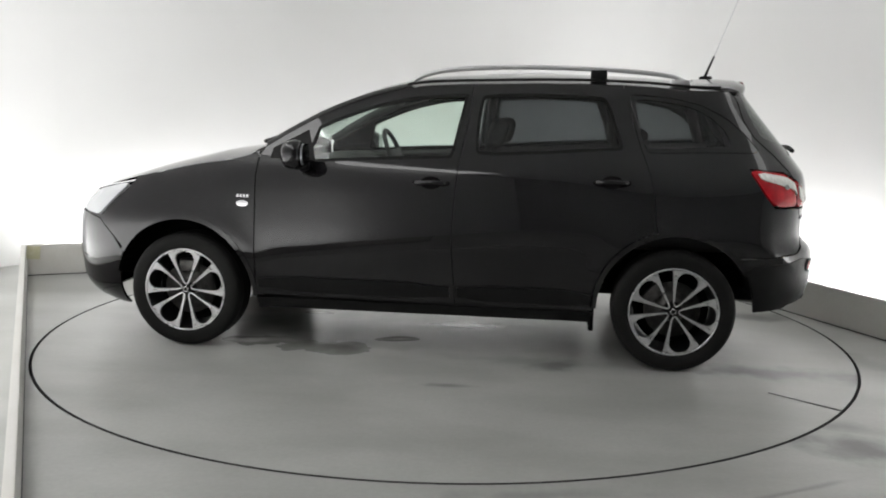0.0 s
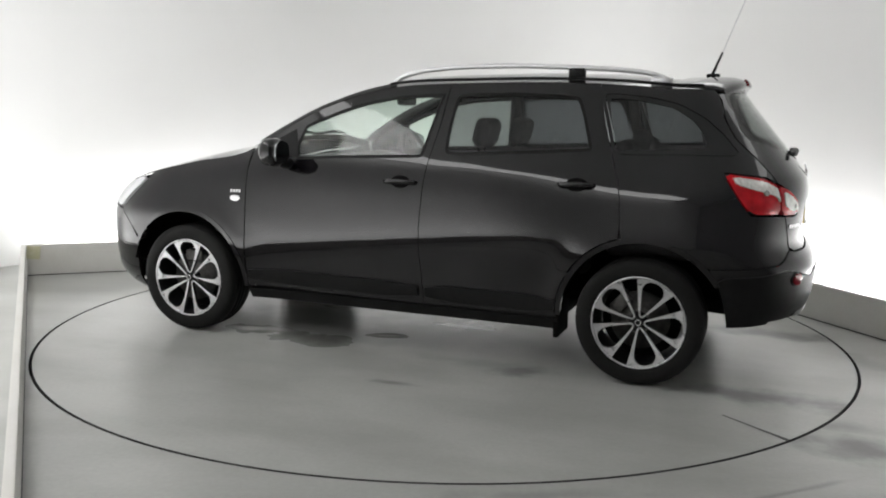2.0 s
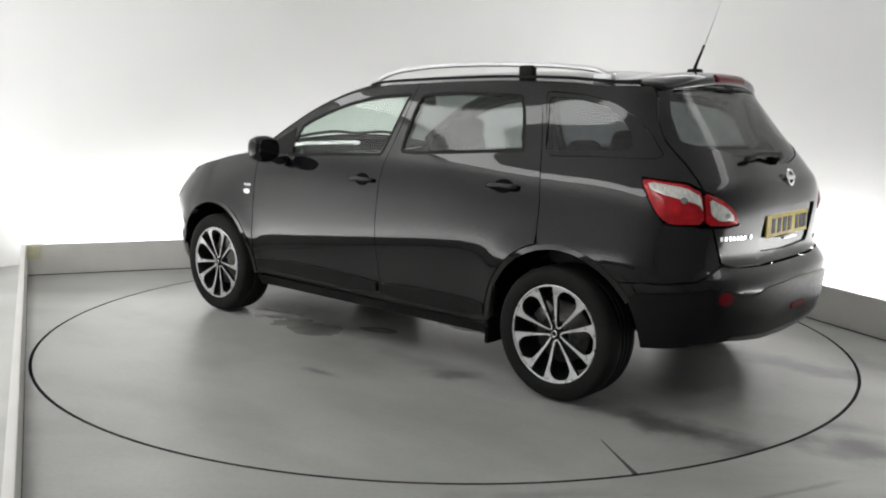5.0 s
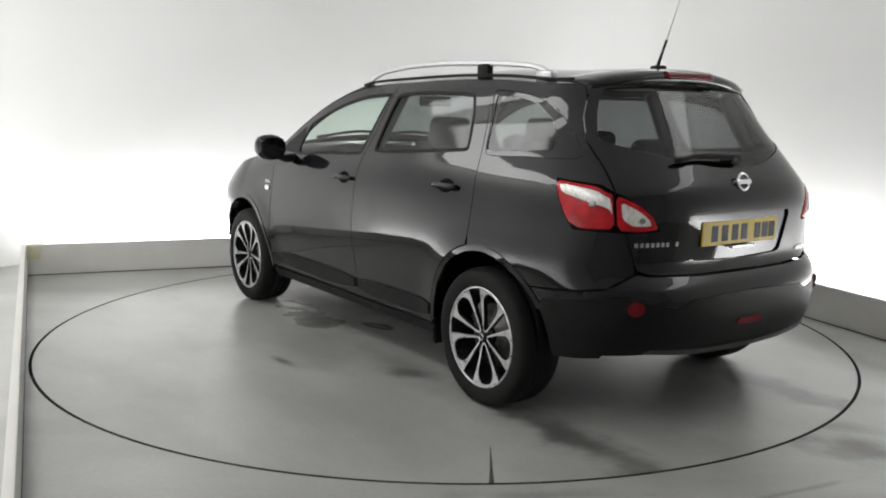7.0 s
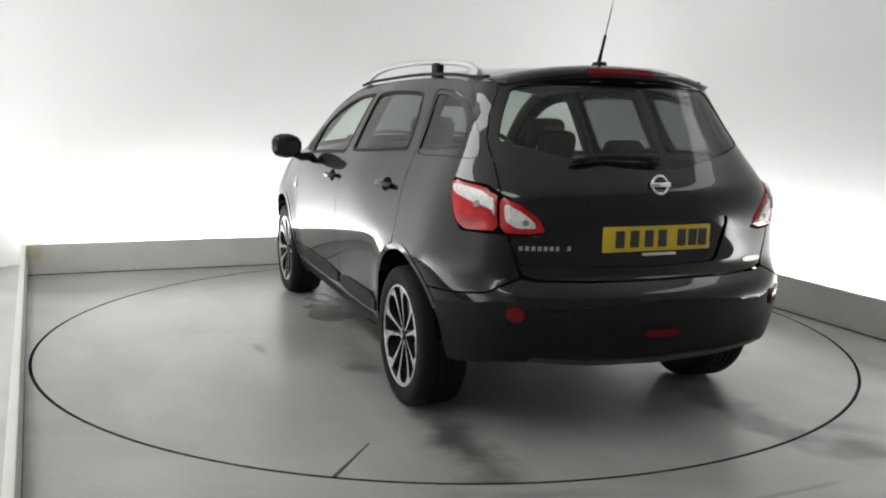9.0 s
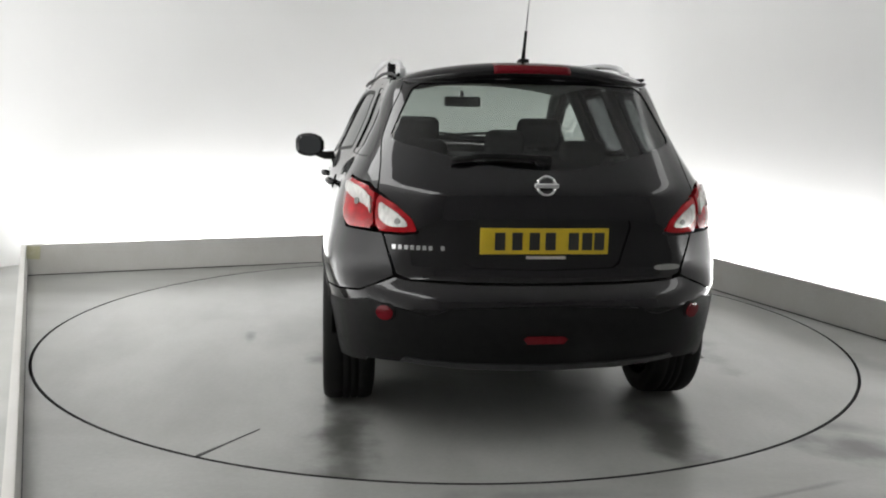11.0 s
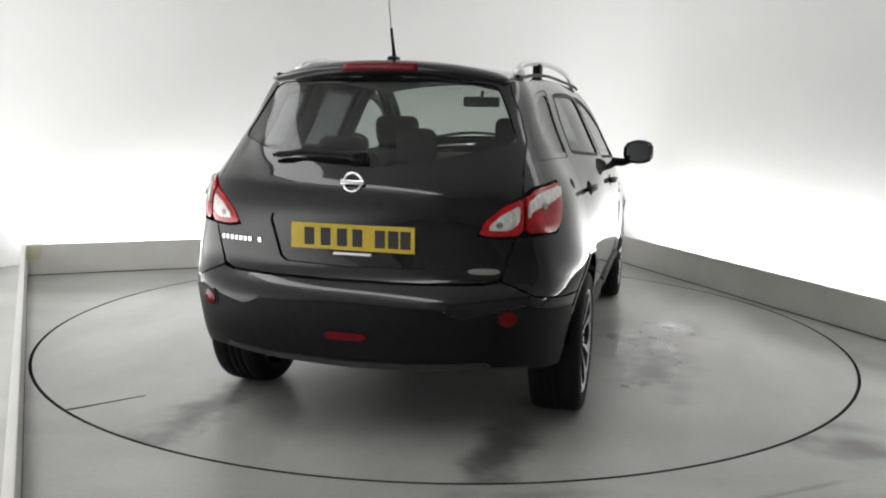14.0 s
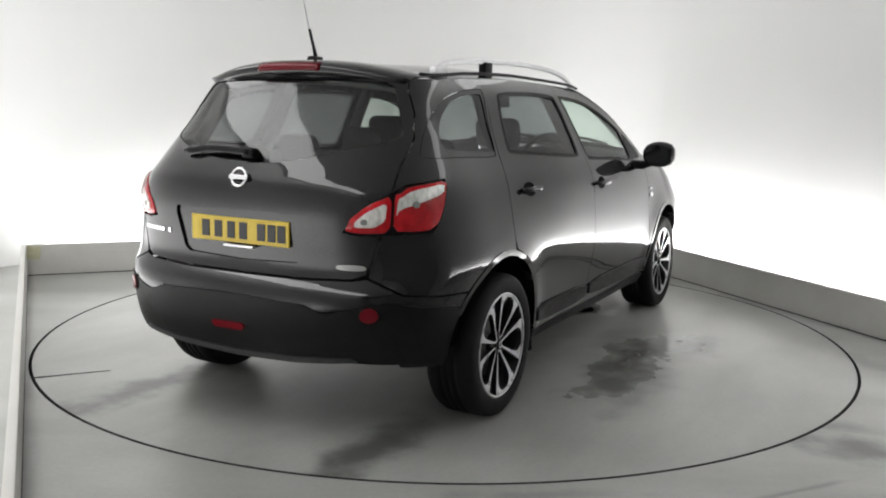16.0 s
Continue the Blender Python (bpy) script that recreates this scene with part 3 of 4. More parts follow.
# outlines of the flank, in (s, z)
R_F, R_R = 0.425, 0.425
CX_F, CX_R, CZ = 1.378, -1.38, 0.325
BELT = ((0.62, 1.075), (0.30, 1.093), (-0.173, 1.114), (-0.345, 1.126), (-0.8, 1.155), (-1.06, 1.170))
belt = curve_of(*BELT, (0.9, 1.07), (-1.25, 1.178), (-1.6, 1.19))
SPLIT = [(-0.195, 0.305), (-0.172, 0.60), (-0.172, 0.75), (-0.185, 0.95), (-0.205, 1.118)]
DOOR_REAR = [(-1.075, 1.505), (-1.13, 1.33), (-1.185, 1.165), (-1.225, 1.05), (-1.25, 0.95), (-1.26, 0.80)]


def glass_front():
    top = [(s, float(top_z(s)) - 0.062) for s in np.linspace(0.60, -0.225, 16)]
    return top + [(-0.165, 1.145), (-0.15, 1.122)] + [(s, float(belt(s)) + 0.008) for s in np.linspace(-0.1, 0.60, 8)] + [(0.655, 1.10)]


def glass_rear():
    return rounded([(-0.30, 1.462), (-0.6, 1.472), (-0.985, 1.462), (-1.075, 1.20), (-1.07, 1.182), (-0.7, 1.158), (-0.282, 1.135)], 2, 0.09)


def glass_quarter():
    return rounded([(-1.135, 1.455), (-1.30, 1.442), (-1.46, 1.408), (-1.58, 1.350), (-1.645, 1.285), (-1.665, 1.215), (-1.45, 1.200), (-1.2, 1.188), (-1.165, 1.32)], 2, 0.1)


def quarter_pane():
    """The outer edge of the flush quarter pane with its black printed border."""
    return rounded([(-1.105, 1.480), (-1.33, 1.462), (-1.51, 1.424), (-1.66, 1.358), (-1.755, 1.278), (-1.815, 1.192), (-1.78, 1.178), (-1.5, 1.176), (-1.207, 1.165), (-1.155, 1.33)], 2, 0.1)


def o_front_door():
    return [(-0.195, 0.305), (0.94, 0.318), (0.943, 0.60), (0.944, 1.0), (0.93, 1.115)] + top_line(0.90, -0.252, 24)[:] + [(-0.235, 1.3)] + SPLIT[::-1][:-1]


def o_rear_door():
    arcp = arc(CX_R, CZ, R_R + 0.02, 74, 2, 14)
    return SPLIT + [(-0.235, 1.3)] + top_line(-0.252, -1.075, 16) + DOOR_REAR[1:] + [p for p in arcp] + [(-0.955, 0.306), (-0.6, 0.305)]


def o_quarter():
    arcp = arc(CX_R, CZ, R_R, 140, 76, 10)
    body = DOOR_REAR[::-1] + top_line(-1.08, at_y(0.536, 1.5)[0], 18) + [at_y(0.554, 1.45), at_y(0.599, 1.36), at_y(0.635, 1.26), at_y(0.645, 1.16), at_y(0.655, 1.09), at_y(0.662, 1.052)]
    lamp = [at_x(-1.93, 1.078), at_x(-1.74, 1.097), at_x(-1.755, 1.062), at_x(-1.825, 0.96), at_x(-1.88, 0.893), at_y(0.645, 0.886), at_y(0.62, 0.80), at_y(0.60, 0.715)]
    low = [at_x(-2.02, 0.655), at_x(-1.9, 0.64), at_x(-1.70, 0.63)]
    return body + lamp + low + arcp[:]


def o_front_wing():
    return [(0.947, 0.318), (0.958, 0.335)] + arc(CX_F, CZ, R_F, 178, 32, 18) + [at_x(1.80, 0.62), at_x(1.90, 0.72), at_x(1.80, 0.83), at_x(1.70, 0.93)] + top_line(1.66, 0.935, 14) + [(0.945, 1.0), (0.945, 0.6)]


def car_part_pair(name, outline, mat, parent, label="", **kw):
    """The same panel on both flanks."""
    out = []
    for mir in (False, True):
        bm = bmesh.new()
        sheet(bm, outline, mirror=mir, **kw)
        out.append(part(name, bm, mat, parent, label))
    return out


CAR = new("car")
tagged(CAR, "black family crossover car with silver roof rails and tinted rear windows", "car")


def build_body():
    car_part_pair("front_wing", o_front_wing(), M_PAINT, CAR)
    fd = car_part_pair("front_door", o_front_door(), M_PAINT, CAR, holes=[glass_front()])
    rd = car_part_pair("rear_door", o_rear_door(), M_PAINT, CAR, holes=[glass_rear()])
    qp = car_part_pair("rear_quarter", o_quarter(), M_PAINT, CAR, holes=[quarter_pane()])
    for obs, hole, mat, name, lab in ((fd, glass_front(), M_GLASS, "window", "clear greenish door glass"), (rd, glass_rear(), M_PRIVACY, "window", "dark privacy glass"),
                                      (qp, glass_quarter(), M_PRIVACY, "quarter_window", "dark privacy glass")):
        for k, ob in enumerate(obs):
            bm = bmesh.new()
            sheet(bm, hole, off=-0.006, thick=0.004, gap=0.0, mirror=bool(k))
            g = part(name, bm, mat, ob, lab)
            g.visible_shadow = False
            if name == "quarter_window":
                bm = bmesh.new()
                sheet(bm, quarter_pane(), holes=[hole], off=-0.002, thick=0.006, gap=0.001, mirror=bool(k))
                part("glass_border", bm, M_FRIT, ob, "glossy black printed glass border")
                continue
            # rubber seal round the glass
            bm = bmesh.new()
            grown = [tuple(p) for p in inset(resample(hole, 0.03), 0.012)]
            sheet(bm, [tuple(p) for p in inset(resample(hole, 0.03), -0.004)], holes=[grown], off=0.0015, thick=0.008, gap=0.0, step=0.03, mirror=bool(k))
            part("window_seal", bm, M_PLASTIC, ob, "black rubber seal")
    # nose
    bm = bmesh.new()
    def mirrored(p):
        return (2 * S_FRONT - p[0], p[1])
    left = [at_x(1.77, 0.20), at_x(1.775, 0.46), at_x(1.745, 0.53), at_x(1.80, 0.617), at_x(1.90, 0.717), at_x(1.99, 0.735), at_y(0.62, 0.745, False), at_y(0.42, 0.86, False)]
    loop = left + [mirrored(p) for p in left[::-1]]
    sheet(bm, loop)
    bump = part("front_bumper", bm, M_PAINT, CAR)
    bm = bmesh.new()
    sheet(bm, rounded([at_y(0.36, 0.66, False), at_y(0.36, 0.78, False), at_y(-0.36, 0.78, False), at_y(-0.36, 0.66, False)], 2), off=0.006, thick=0.02)
    part("grille", bm, M_PLASTIC, CAR, "black plastic grille")
    lamp = rounded([at_x(1.70, 0.938), at_x(1.92, 0.885), at_y(0.62, 0.865, False), at_y(0.46, 0.85, False), at_y(0.60, 0.755, False), at_x(1.98, 0.745), at_x(1.905, 0.735), at_x(1.81, 0.84)], 2)
    car_part_pair("headlight", lamp, M_HEADLAMP, CAR, "clear glossy headlight", off=0.004, thick=0.03)
    bm = bmesh.new()
    under = [at_x(1.72, 0.62), at_x(1.66, 0.90), at_x(1.85, 0.86), at_y(0.55, 0.84, False), at_y(0.3, 0.84, False)]
    low = [at_y(0.3, 0.60, False), at_x(1.98, 0.60), at_x(1.82, 0.56)]
    sheet(bm, under + [mirrored(p) for p in under[::-1]] + [mirrored(p) for p in low[::-1]] + low, off=-0.012, thick=0.0)
    part("nose_panel", bm, M_PAINT, CAR)
    # bonnet, windscreen, roof
    bm = bmesh.new()
    top_patch(bm, 0.985, S_FRONT - 0.0005, 30)
    part("bonnet", bm, M_PAINT, CAR)
    bm = bmesh.new()
    top_patch(bm, 0.13, 0.945, 22, inset_y=0.05)
    ws = part("windscreen", bm, M_GLASS, CAR, "clear laminated windscreen")
    ws.visible_shadow = False
    for sgn in (1, -1):
        bm = bmesh.new()
        for i in range(22):
            q = []
            for k, ins in ((i, 0.0), (i + 1, 0.0), (i + 1, 0.055), (i, 0.055)):
                st = 0.13 + 0.815 * k / 22
                p = skin(np.array(st), top_z(np.array(st)))
                y = p[1] - ins
                q.append(bm.verts.new((p[0], sgn * y, p[2] + float(crown(st)) * (1 - (y / p[1]) ** 2.4) + 0.003)))
            bm.faces.new(q if sgn < 0 else q[::-1])
        bmesh.ops.remove_doubles(bm, verts=bm.verts, dist=0.0005)
        part("windscreen_pillar", bm, M_PAINT, CAR)
    bm = bmesh.new()
    top_patch(bm, 0.93, 1.0, 4, off=-0.012)
    part("cowl", bm, M_PLASTIC, CAR, "black plastic cowl")
    for y0, y1 in ((0.50, -0.08), (-0.05, -0.55)):
        bm = bmesh.new()
        path = []
        for k in range(9):
            y = y0 + (y1 - y0) * k / 8
            st = 1.0 - 0.05 * math.sin(k / 8 * math.pi)
            e = skin(np.array(st), top_z(np.array(st)))
            path.append((float(e[0]), y, float(e[2]) + float(crown(st)) * (1 - (abs(y) / e[1]) ** 2.4) + 0.022))
        tube(bm, path, [0.012] + [0.010] * 7 + [0.006], 8)
        part("windscreen_wiper", bm, M_PLASTIC, CAR, "black windscreen wiper")
    bm = bmesh.new()
    top_patch(bm, S_REAR + 0.0005, 0.145, 60)
    part("roof", bm, M_PAINT, CAR)
    bm = bmesh.new()
    top_patch(bm, -2.2, 0.10, 30, inset_y=0.03, off=-0.035)
    part("headlining", bm, M_HEADLINING, CAR, "grey cloth headlining")
    build_tail()


def flip(pts):
    """The outline of the far half, run backwards."""
    return [(2 * S_REAR - s, z) for s, z in pts[::-1]]


def both(pts):
    """A loop across the tail from the outline of its left half."""
    return list(pts) + [(2 * S_REAR - s, z) for s, z in pts[::-1]]


def rear_glass():
    return both([at_y(0.001, 1.497), at_y(0.25, 1.496), at_y(0.47, 1.485), at_y(0.505, 1.465), at_y(0.56, 1.36), at_y(0.598, 1.275), at_y(0.592, 1.255), at_y(0.52, 1.232), at_y(0.3, 1.178), at_y(0.12, 1.148), at_y(0.001, 1.145)][::1])


def plate_recess():
    return both([at_y(0.001, 0.955), at_y(0.345, 0.948), at_y(0.352, 0.92), at_y(0.315, 0.775), at_y(0.29, 0.755), at_y(0.001, 0.745)])


def build_tail():
    # tailgate with the window's hole and the recess for the plate
    half = [at_y(0.001, 1.512), at_y(0.30, 1.508), at_y(0.534, 1.504), at_y(0.552, 1.45), at_y(0.597, 1.36), at_y(0.633, 1.26), at_y(0.643, 1.16), at_y(0.653, 1.09), at_y(0.658, 1.048),
            at_y(0.64, 1.038), at_y(0.585, 0.997), at_y(0.53, 0.938), at_y(0.50, 0.893), at_y(0.56, 0.882), at_y(0.64, 0.884), at_y(0.615, 0.80), at_y(0.59, 0.725), at_y(0.54, 0.706), at_y(0.3, 0.698), at_y(0.001, 0.697)]
    bm = bmesh.new()
    sheet(bm, both(half), holes=[rear_glass(), plate_recess()], step=0.02)
    gate = part("tailgate", bm, M_PAINT, CAR)
    bm = bmesh.new()
    sheet(bm, rear_glass(), off=-0.005, thick=0.004, gap=0.0)
    rg = part("rear_window", bm, M_REARGLASS, gate, "dark tinted rear window")
    rg.visible_shadow = False
    bm = bmesh.new()
    sheet(bm, plate_recess(), off=-0.011, thick=0.0, gap=-0.004)
    part("plate_recess", bm, M_PAINT, gate)
    # rear bumper and its cladding
    upper = [at_x(-1.705, 0.625), at_x(-1.9, 0.635), at_x(-2.02, 0.65), at_y(0.595, 0.71), at_y(0.54, 0.70), at_y(0.3, 0.692), at_y(0.001, 0.690)]
    mid = [at_y(0.001, 0.618), at_y(0.38, 0.606), at_y(0.43, 0.585), at_y(0.47, 0.577), at_y(0.60, 0.605), at_y(0.70, 0.625), at_x(-1.95, 0.60), at_x(-1.78, 0.585), at_x(-1.74, 0.56)]
    bm = bmesh.new()
    sheet(bm, upper + flip(upper) + flip(mid) + mid, gap=0.0012, step=0.018)
    bumper = part("rear_bumper", bm, M_PAINT, CAR)
    low = [at_x(-1.765, 0.50), at_x(-1.79, 0.40), at_x(-1.80, 0.332), at_x(-1.90, 0.338), at_x(-1.98, 0.348), at_y(0.70, 0.362), at_y(0.55, 0.370), at_y(0.3, 0.350), at_y(0.001, 0.340)]
    bm = bmesh.new()
    sheet(bm, mid + low + flip(low) + flip(mid), off=0.004, gap=0.0012, step=0.022)
    part("bumper_cladding", bm, M_PLASTIC, bumper, "matt black lower bumper cladding")
    # skid edge and lamps in the bumper
    bm = bmesh.new()
    sheet(bm, both([at_y(0.001, 0.372), at_y(0.3, 0.382), at_y(0.55, 0.400), at_y(0.57, 0.378), at_y(0.3, 0.352), at_y(0.001, 0.340)]), off=0.012, thick=0.02)
    part("skid_strip", bm, M_SKID, bumper, "satin grey lower strip")
    for sgn in (1, -1):
        c = at_y(0.632 * sgn, 0.578)
        ring = [(c[0] + 0.040 * math.cos(2 * math.pi * i / 20), c[1] + 0.040 * math.sin(2 * math.pi * i / 20)) for i in range(20)]
        bm = bmesh.new()
        sheet(bm, ring, off=0.009, thick=0.015, step=0.012, dome=0.004)
        refl = part("round_reflector", bm, M_PLASTIC, bumper, "black bezel of the round reflector")
        ring = [(c[0] + 0.032 * math.cos(2 * math.pi * i / 20), c[1] + 0.032 * math.sin(2 * math.pi * i / 20)) for i in range(20)]
        bm = bmesh.new()
        sheet(bm, ring, off=0.015, thick=0.008, step=0.010, dome=0.004)
        part("lens", bm, M_REDDARK, refl, "round red reflector lens")
    bm = bmesh.new()
    sheet(bm, both([at_y(0.001, 0.497), at_y(0.075, 0.497), at_y(0.092, 0.484), at_y(0.075, 0.462), at_y(0.001, 0.462)]), off=0.010, thick=0.015, step=0.015)
    part("fog_lamp", bm, M_REDDARK, bumper, "narrow dark red fog lamp")
    # tail lamps
    for mir in (False, True):
        outer = rounded([at_x(-1.738, 1.092), at_x(-1.93, 1.070), at_y(0.685, 1.050), at_y(0.668, 1.042), at_y(0.676, 0.90), at_x(-1.90, 0.898), at_x(-1.855, 0.925), at_x(-1.80, 1.0)], 1, 0.15)
        bm = bmesh.new()
        sheet(bm, outer, off=0.004, thick=0.03, gap=0.001, step=0.02, mirror=mir, dome=0.006)
        lamp = part("tail_lamp", bm, M_RED, CAR, "red and clear wrap-round tail lamp")
        white = rounded([at_x(-1.775, 1.074), at_x(-1.93, 1.052), at_y(0.692, 1.030), at_y(0.680, 1.022), at_y(0.683, 0.955), at_x(-1.985, 0.985), at_x(-1.90, 1.010), at_x(-1.80, 1.038)], 1)
        bm = bmesh.new()
        sheet(bm, white, off=0.017, thick=0.012, gap=0.0, step=0.02, mirror=mir, dome=0.003)
        part("clear_lens", bm, M_CLEAR, lamp, "clear upper lens")
        c = at_y(0.730, 1.000)
        ring = [(c[0] + 0.015 * math.cos(2 * math.pi * i / 16), c[1] + 0.015 * math.sin(2 * math.pi * i / 16)) for i in range(16)]
        bm = bmesh.new()
        sheet(bm, ring, off=0.0205, thick=0.004, step=0.012, mirror=mir, dome=0.003)
        part("bulb", bm, M_BULB, lamp, "grey round bulb reflector")
        inner = rounded([at_y(0.660, 1.040), at_y(0.59, 1.004), at_y(0.53, 0.950), at_y(0.507, 0.900), at_y(0.56, 0.890), at_y(0.668, 0.894)], 1, 0.15)
        bm = bmesh.new()
        sheet(bm, inner, off=0.004, thick=0.03, gap=0.001, step=0.02, mirror=mir, dome=0.006)
        il = part("tail_lamp_inner", bm, M_RED, gate, "red-rimmed inner tail lamp on the tailgate")
        white = rounded([at_y(0.650, 1.010), at_y(0.588, 0.974), at_y(0.550, 0.938), at_y(0.545, 0.916), at_y(0.615, 0.915), at_y(0.652, 0.942)], 1, 0.15)
        bm = bmesh.new()
        sheet(bm, white, off=0.012, thick=0.007, gap=0.0, step=0.02, mirror=mir, dome=0.003)
        part("clear_lens", bm, M_CLEAR, il, "clear inner lens")
        c = at_y(0.582, 0.937)
        ring = [(c[0] + 0.014 * math.cos(2 * math.pi * i / 16), c[1] + 0.014 * math.sin(2 * math.pi * i / 16)) for i in range(16)]
        bm = bmesh.new()
        sheet(bm, ring, off=0.015, thick=0.004, step=0.012, mirror=mir, dome=0.003)
        part("bulb", bm, M_BULB, il, "grey round bulb reflector")
    # spoiler with the high brake lamp
    prof = [(-1.50, 0.008), (-1.63, 0.013), (-1.73, 0.008), (-1.785, -0.010), (-1.795, -0.026), (-1.792, -0.048), (-1.76, -0.066), (-1.62, -0.070)]
    bm = bmesh.new()
    rows = []
    for j in range(33):
        k = -1 + j / 16
        y = 0.540 * k
        z = 1.575 - 0.062 * abs(k) ** 2.3
        dx = 0.105 * abs(k) ** 3
        sh = 1 - 0.75 * max(0, (abs(k) - 0.86) / 0.14) ** 2
        rows.append([bm.verts.new((x + dx, y, z + h * sh)) for x, h in prof])
    for a, b in zip(rows, rows[1:]):
        for i in range(len(prof)):
            j = (i + 1) % len(prof)
            bm.faces.new((a[i], a[j], b[j], b[i]))
    bm.faces.new(rows[0])
    bm.faces.new(rows[-1][::-1])
    bmesh.ops.recalc_face_normals(bm, faces=bm.faces)
    sp = part("roof_spoiler", bm, M_PAINT, gate)
    bm = bmesh.new()
    rows = []
    for j in range(17):
        k = -1 + j / 8
        y = 0.165 * k
        kk = abs(y) / 0.545
        z = 1.575 - 0.062 * kk ** 2.3
        dx = 0.075 * kk ** 3 - 0.004
        rows.append([bm.verts.new((x + dx, y, z + h)) for x, h in ((-1.775, 0.0), (-1.789, -0.010), (-1.7985, -0.026), (-1.797, -0.040), (-1.76, -0.03))])
    for a, b in zip(rows, rows[1:]):
        for i in range(5):
            bm.faces.new((a[i], a[(i + 1) % 5], b[(i + 1) % 5], b[i]))
    bm.faces.new(rows[0])
    bm.faces.new(rows[-1][::-1])
    bmesh.ops.recalc_face_normals(bm, faces=bm.faces)
    part("brake_lamp", bm, M_REDDARK, sp, "dark red high brake lamp")
    # plate, emblem, lettering bars, wiper
    px = float(rear_x(0.86)) + 0.008
    bm = bmesh.new()
    box(bm, (px - 0.004, -0.262, 0.812), (px + 0.004, 0.262, 0.918), 0.003)
    plate = part("number_plate", bm, M_PLATE, gate, "yellow number plate", smooth=False)
    for i, y in enumerate((0.185, 0.115, 0.045, -0.02, -0.115, -0.17, -0.22)):
        bm = bmesh.new()
        w = 0.024
        box(bm, (px - 0.0065, y - w, 0.829), (px - 0.003, y + w - 0.006, 0.900), 0.001)
        part("plate_bar", bm, M_INK, plate, "black bar", smooth=False)
    bm = bmesh.new()
    box(bm, (px - 0.02, -0.085, 0.795), (px, 0.075, 0.806), 0.003)
    part("plate_lip", bm, M_SATIN, gate, "pale lip under the plate", smooth=False)
    ex = float(rear_x(1.082)) - 0.006
    bm = bmesh.new()
    face = Matrix.Translation((ex, 0, 1.085)) @ Matrix.Rotation(radians(-78), 4, "Y") @ Matrix.Scale(0.88, 4)
    revolve(bm, [(0.036, 0.0), (0.036, 0.008), (0.040, 0.011), (0.046, 0.010), (0.049, 0.004), (0.049, 0.0)], 36, face)
    box(bm, (-0.011, -0.056, 0.0), (0.011, 0.056, 0.013), 0.003, face)
    bmesh.ops.recalc_face_normals(bm, faces=bm.faces)
    part("emblem", bm, M_CHROME, gate, "chrome ring emblem with a cross bar")

    def letters(name, y0, y1, z, h, n, mat, skip=()):
        for i in range(n):
            if i in skip:
                continue
            a, b = y0 + (y1 - y0) * i / n, y0 + (y1 - y0) * (i + 0.62) / n
            bm = bmesh.new()
            q = [at_y(a, z), at_y(b, z), at_y(b, z + h), at_y(a, z + h)]
            sheet(bm, q, off=0.004, thick=0.005, gap=0.0, step=0.01)
            part(name, bm, mat, gate, "raised chrome bar")
    letters("name_bar", 0.605, 0.392, 0.825, 0.018, 9, M_CHROME, (7,))
    bm = bmesh.new()
    sheet(bm, rounded([at_y(-0.470, 0.740), at_y(-0.590, 0.740), at_y(-0.590, 0.764), at_y(-0.470, 0.764)], 2, 0.22), off=0.004, thick=0.005, gap=0.0, step=0.012)
    part("trim_bar", bm, M_BULB, gate, "small dull silver badge")
    # wiper
    bm = bmesh.new()
    path = []
    for y in np.linspace(-0.01, 0.375, 12):
        z = 1.186 + 0.012 * math.sin((y + 0.01) / 0.385 * math.pi) - 0.006 * (y > 0.3)
        p = skin(np.array(at_y(float(y), z)[0]), np.array(z))
        path.append((p[0] - 0.030, y, z))
    tube(bm, path, [0.016] + [0.013] * 10 + [0.007], 10, 1.0)
    box(bm, (path[0][0] - 0.01, -0.035, 1.16), (path[0][0] + 0.035, 0.03, 1.205), 0.01)
    part("wiper", bm, M_PLASTIC, gate, "black rear wiper")


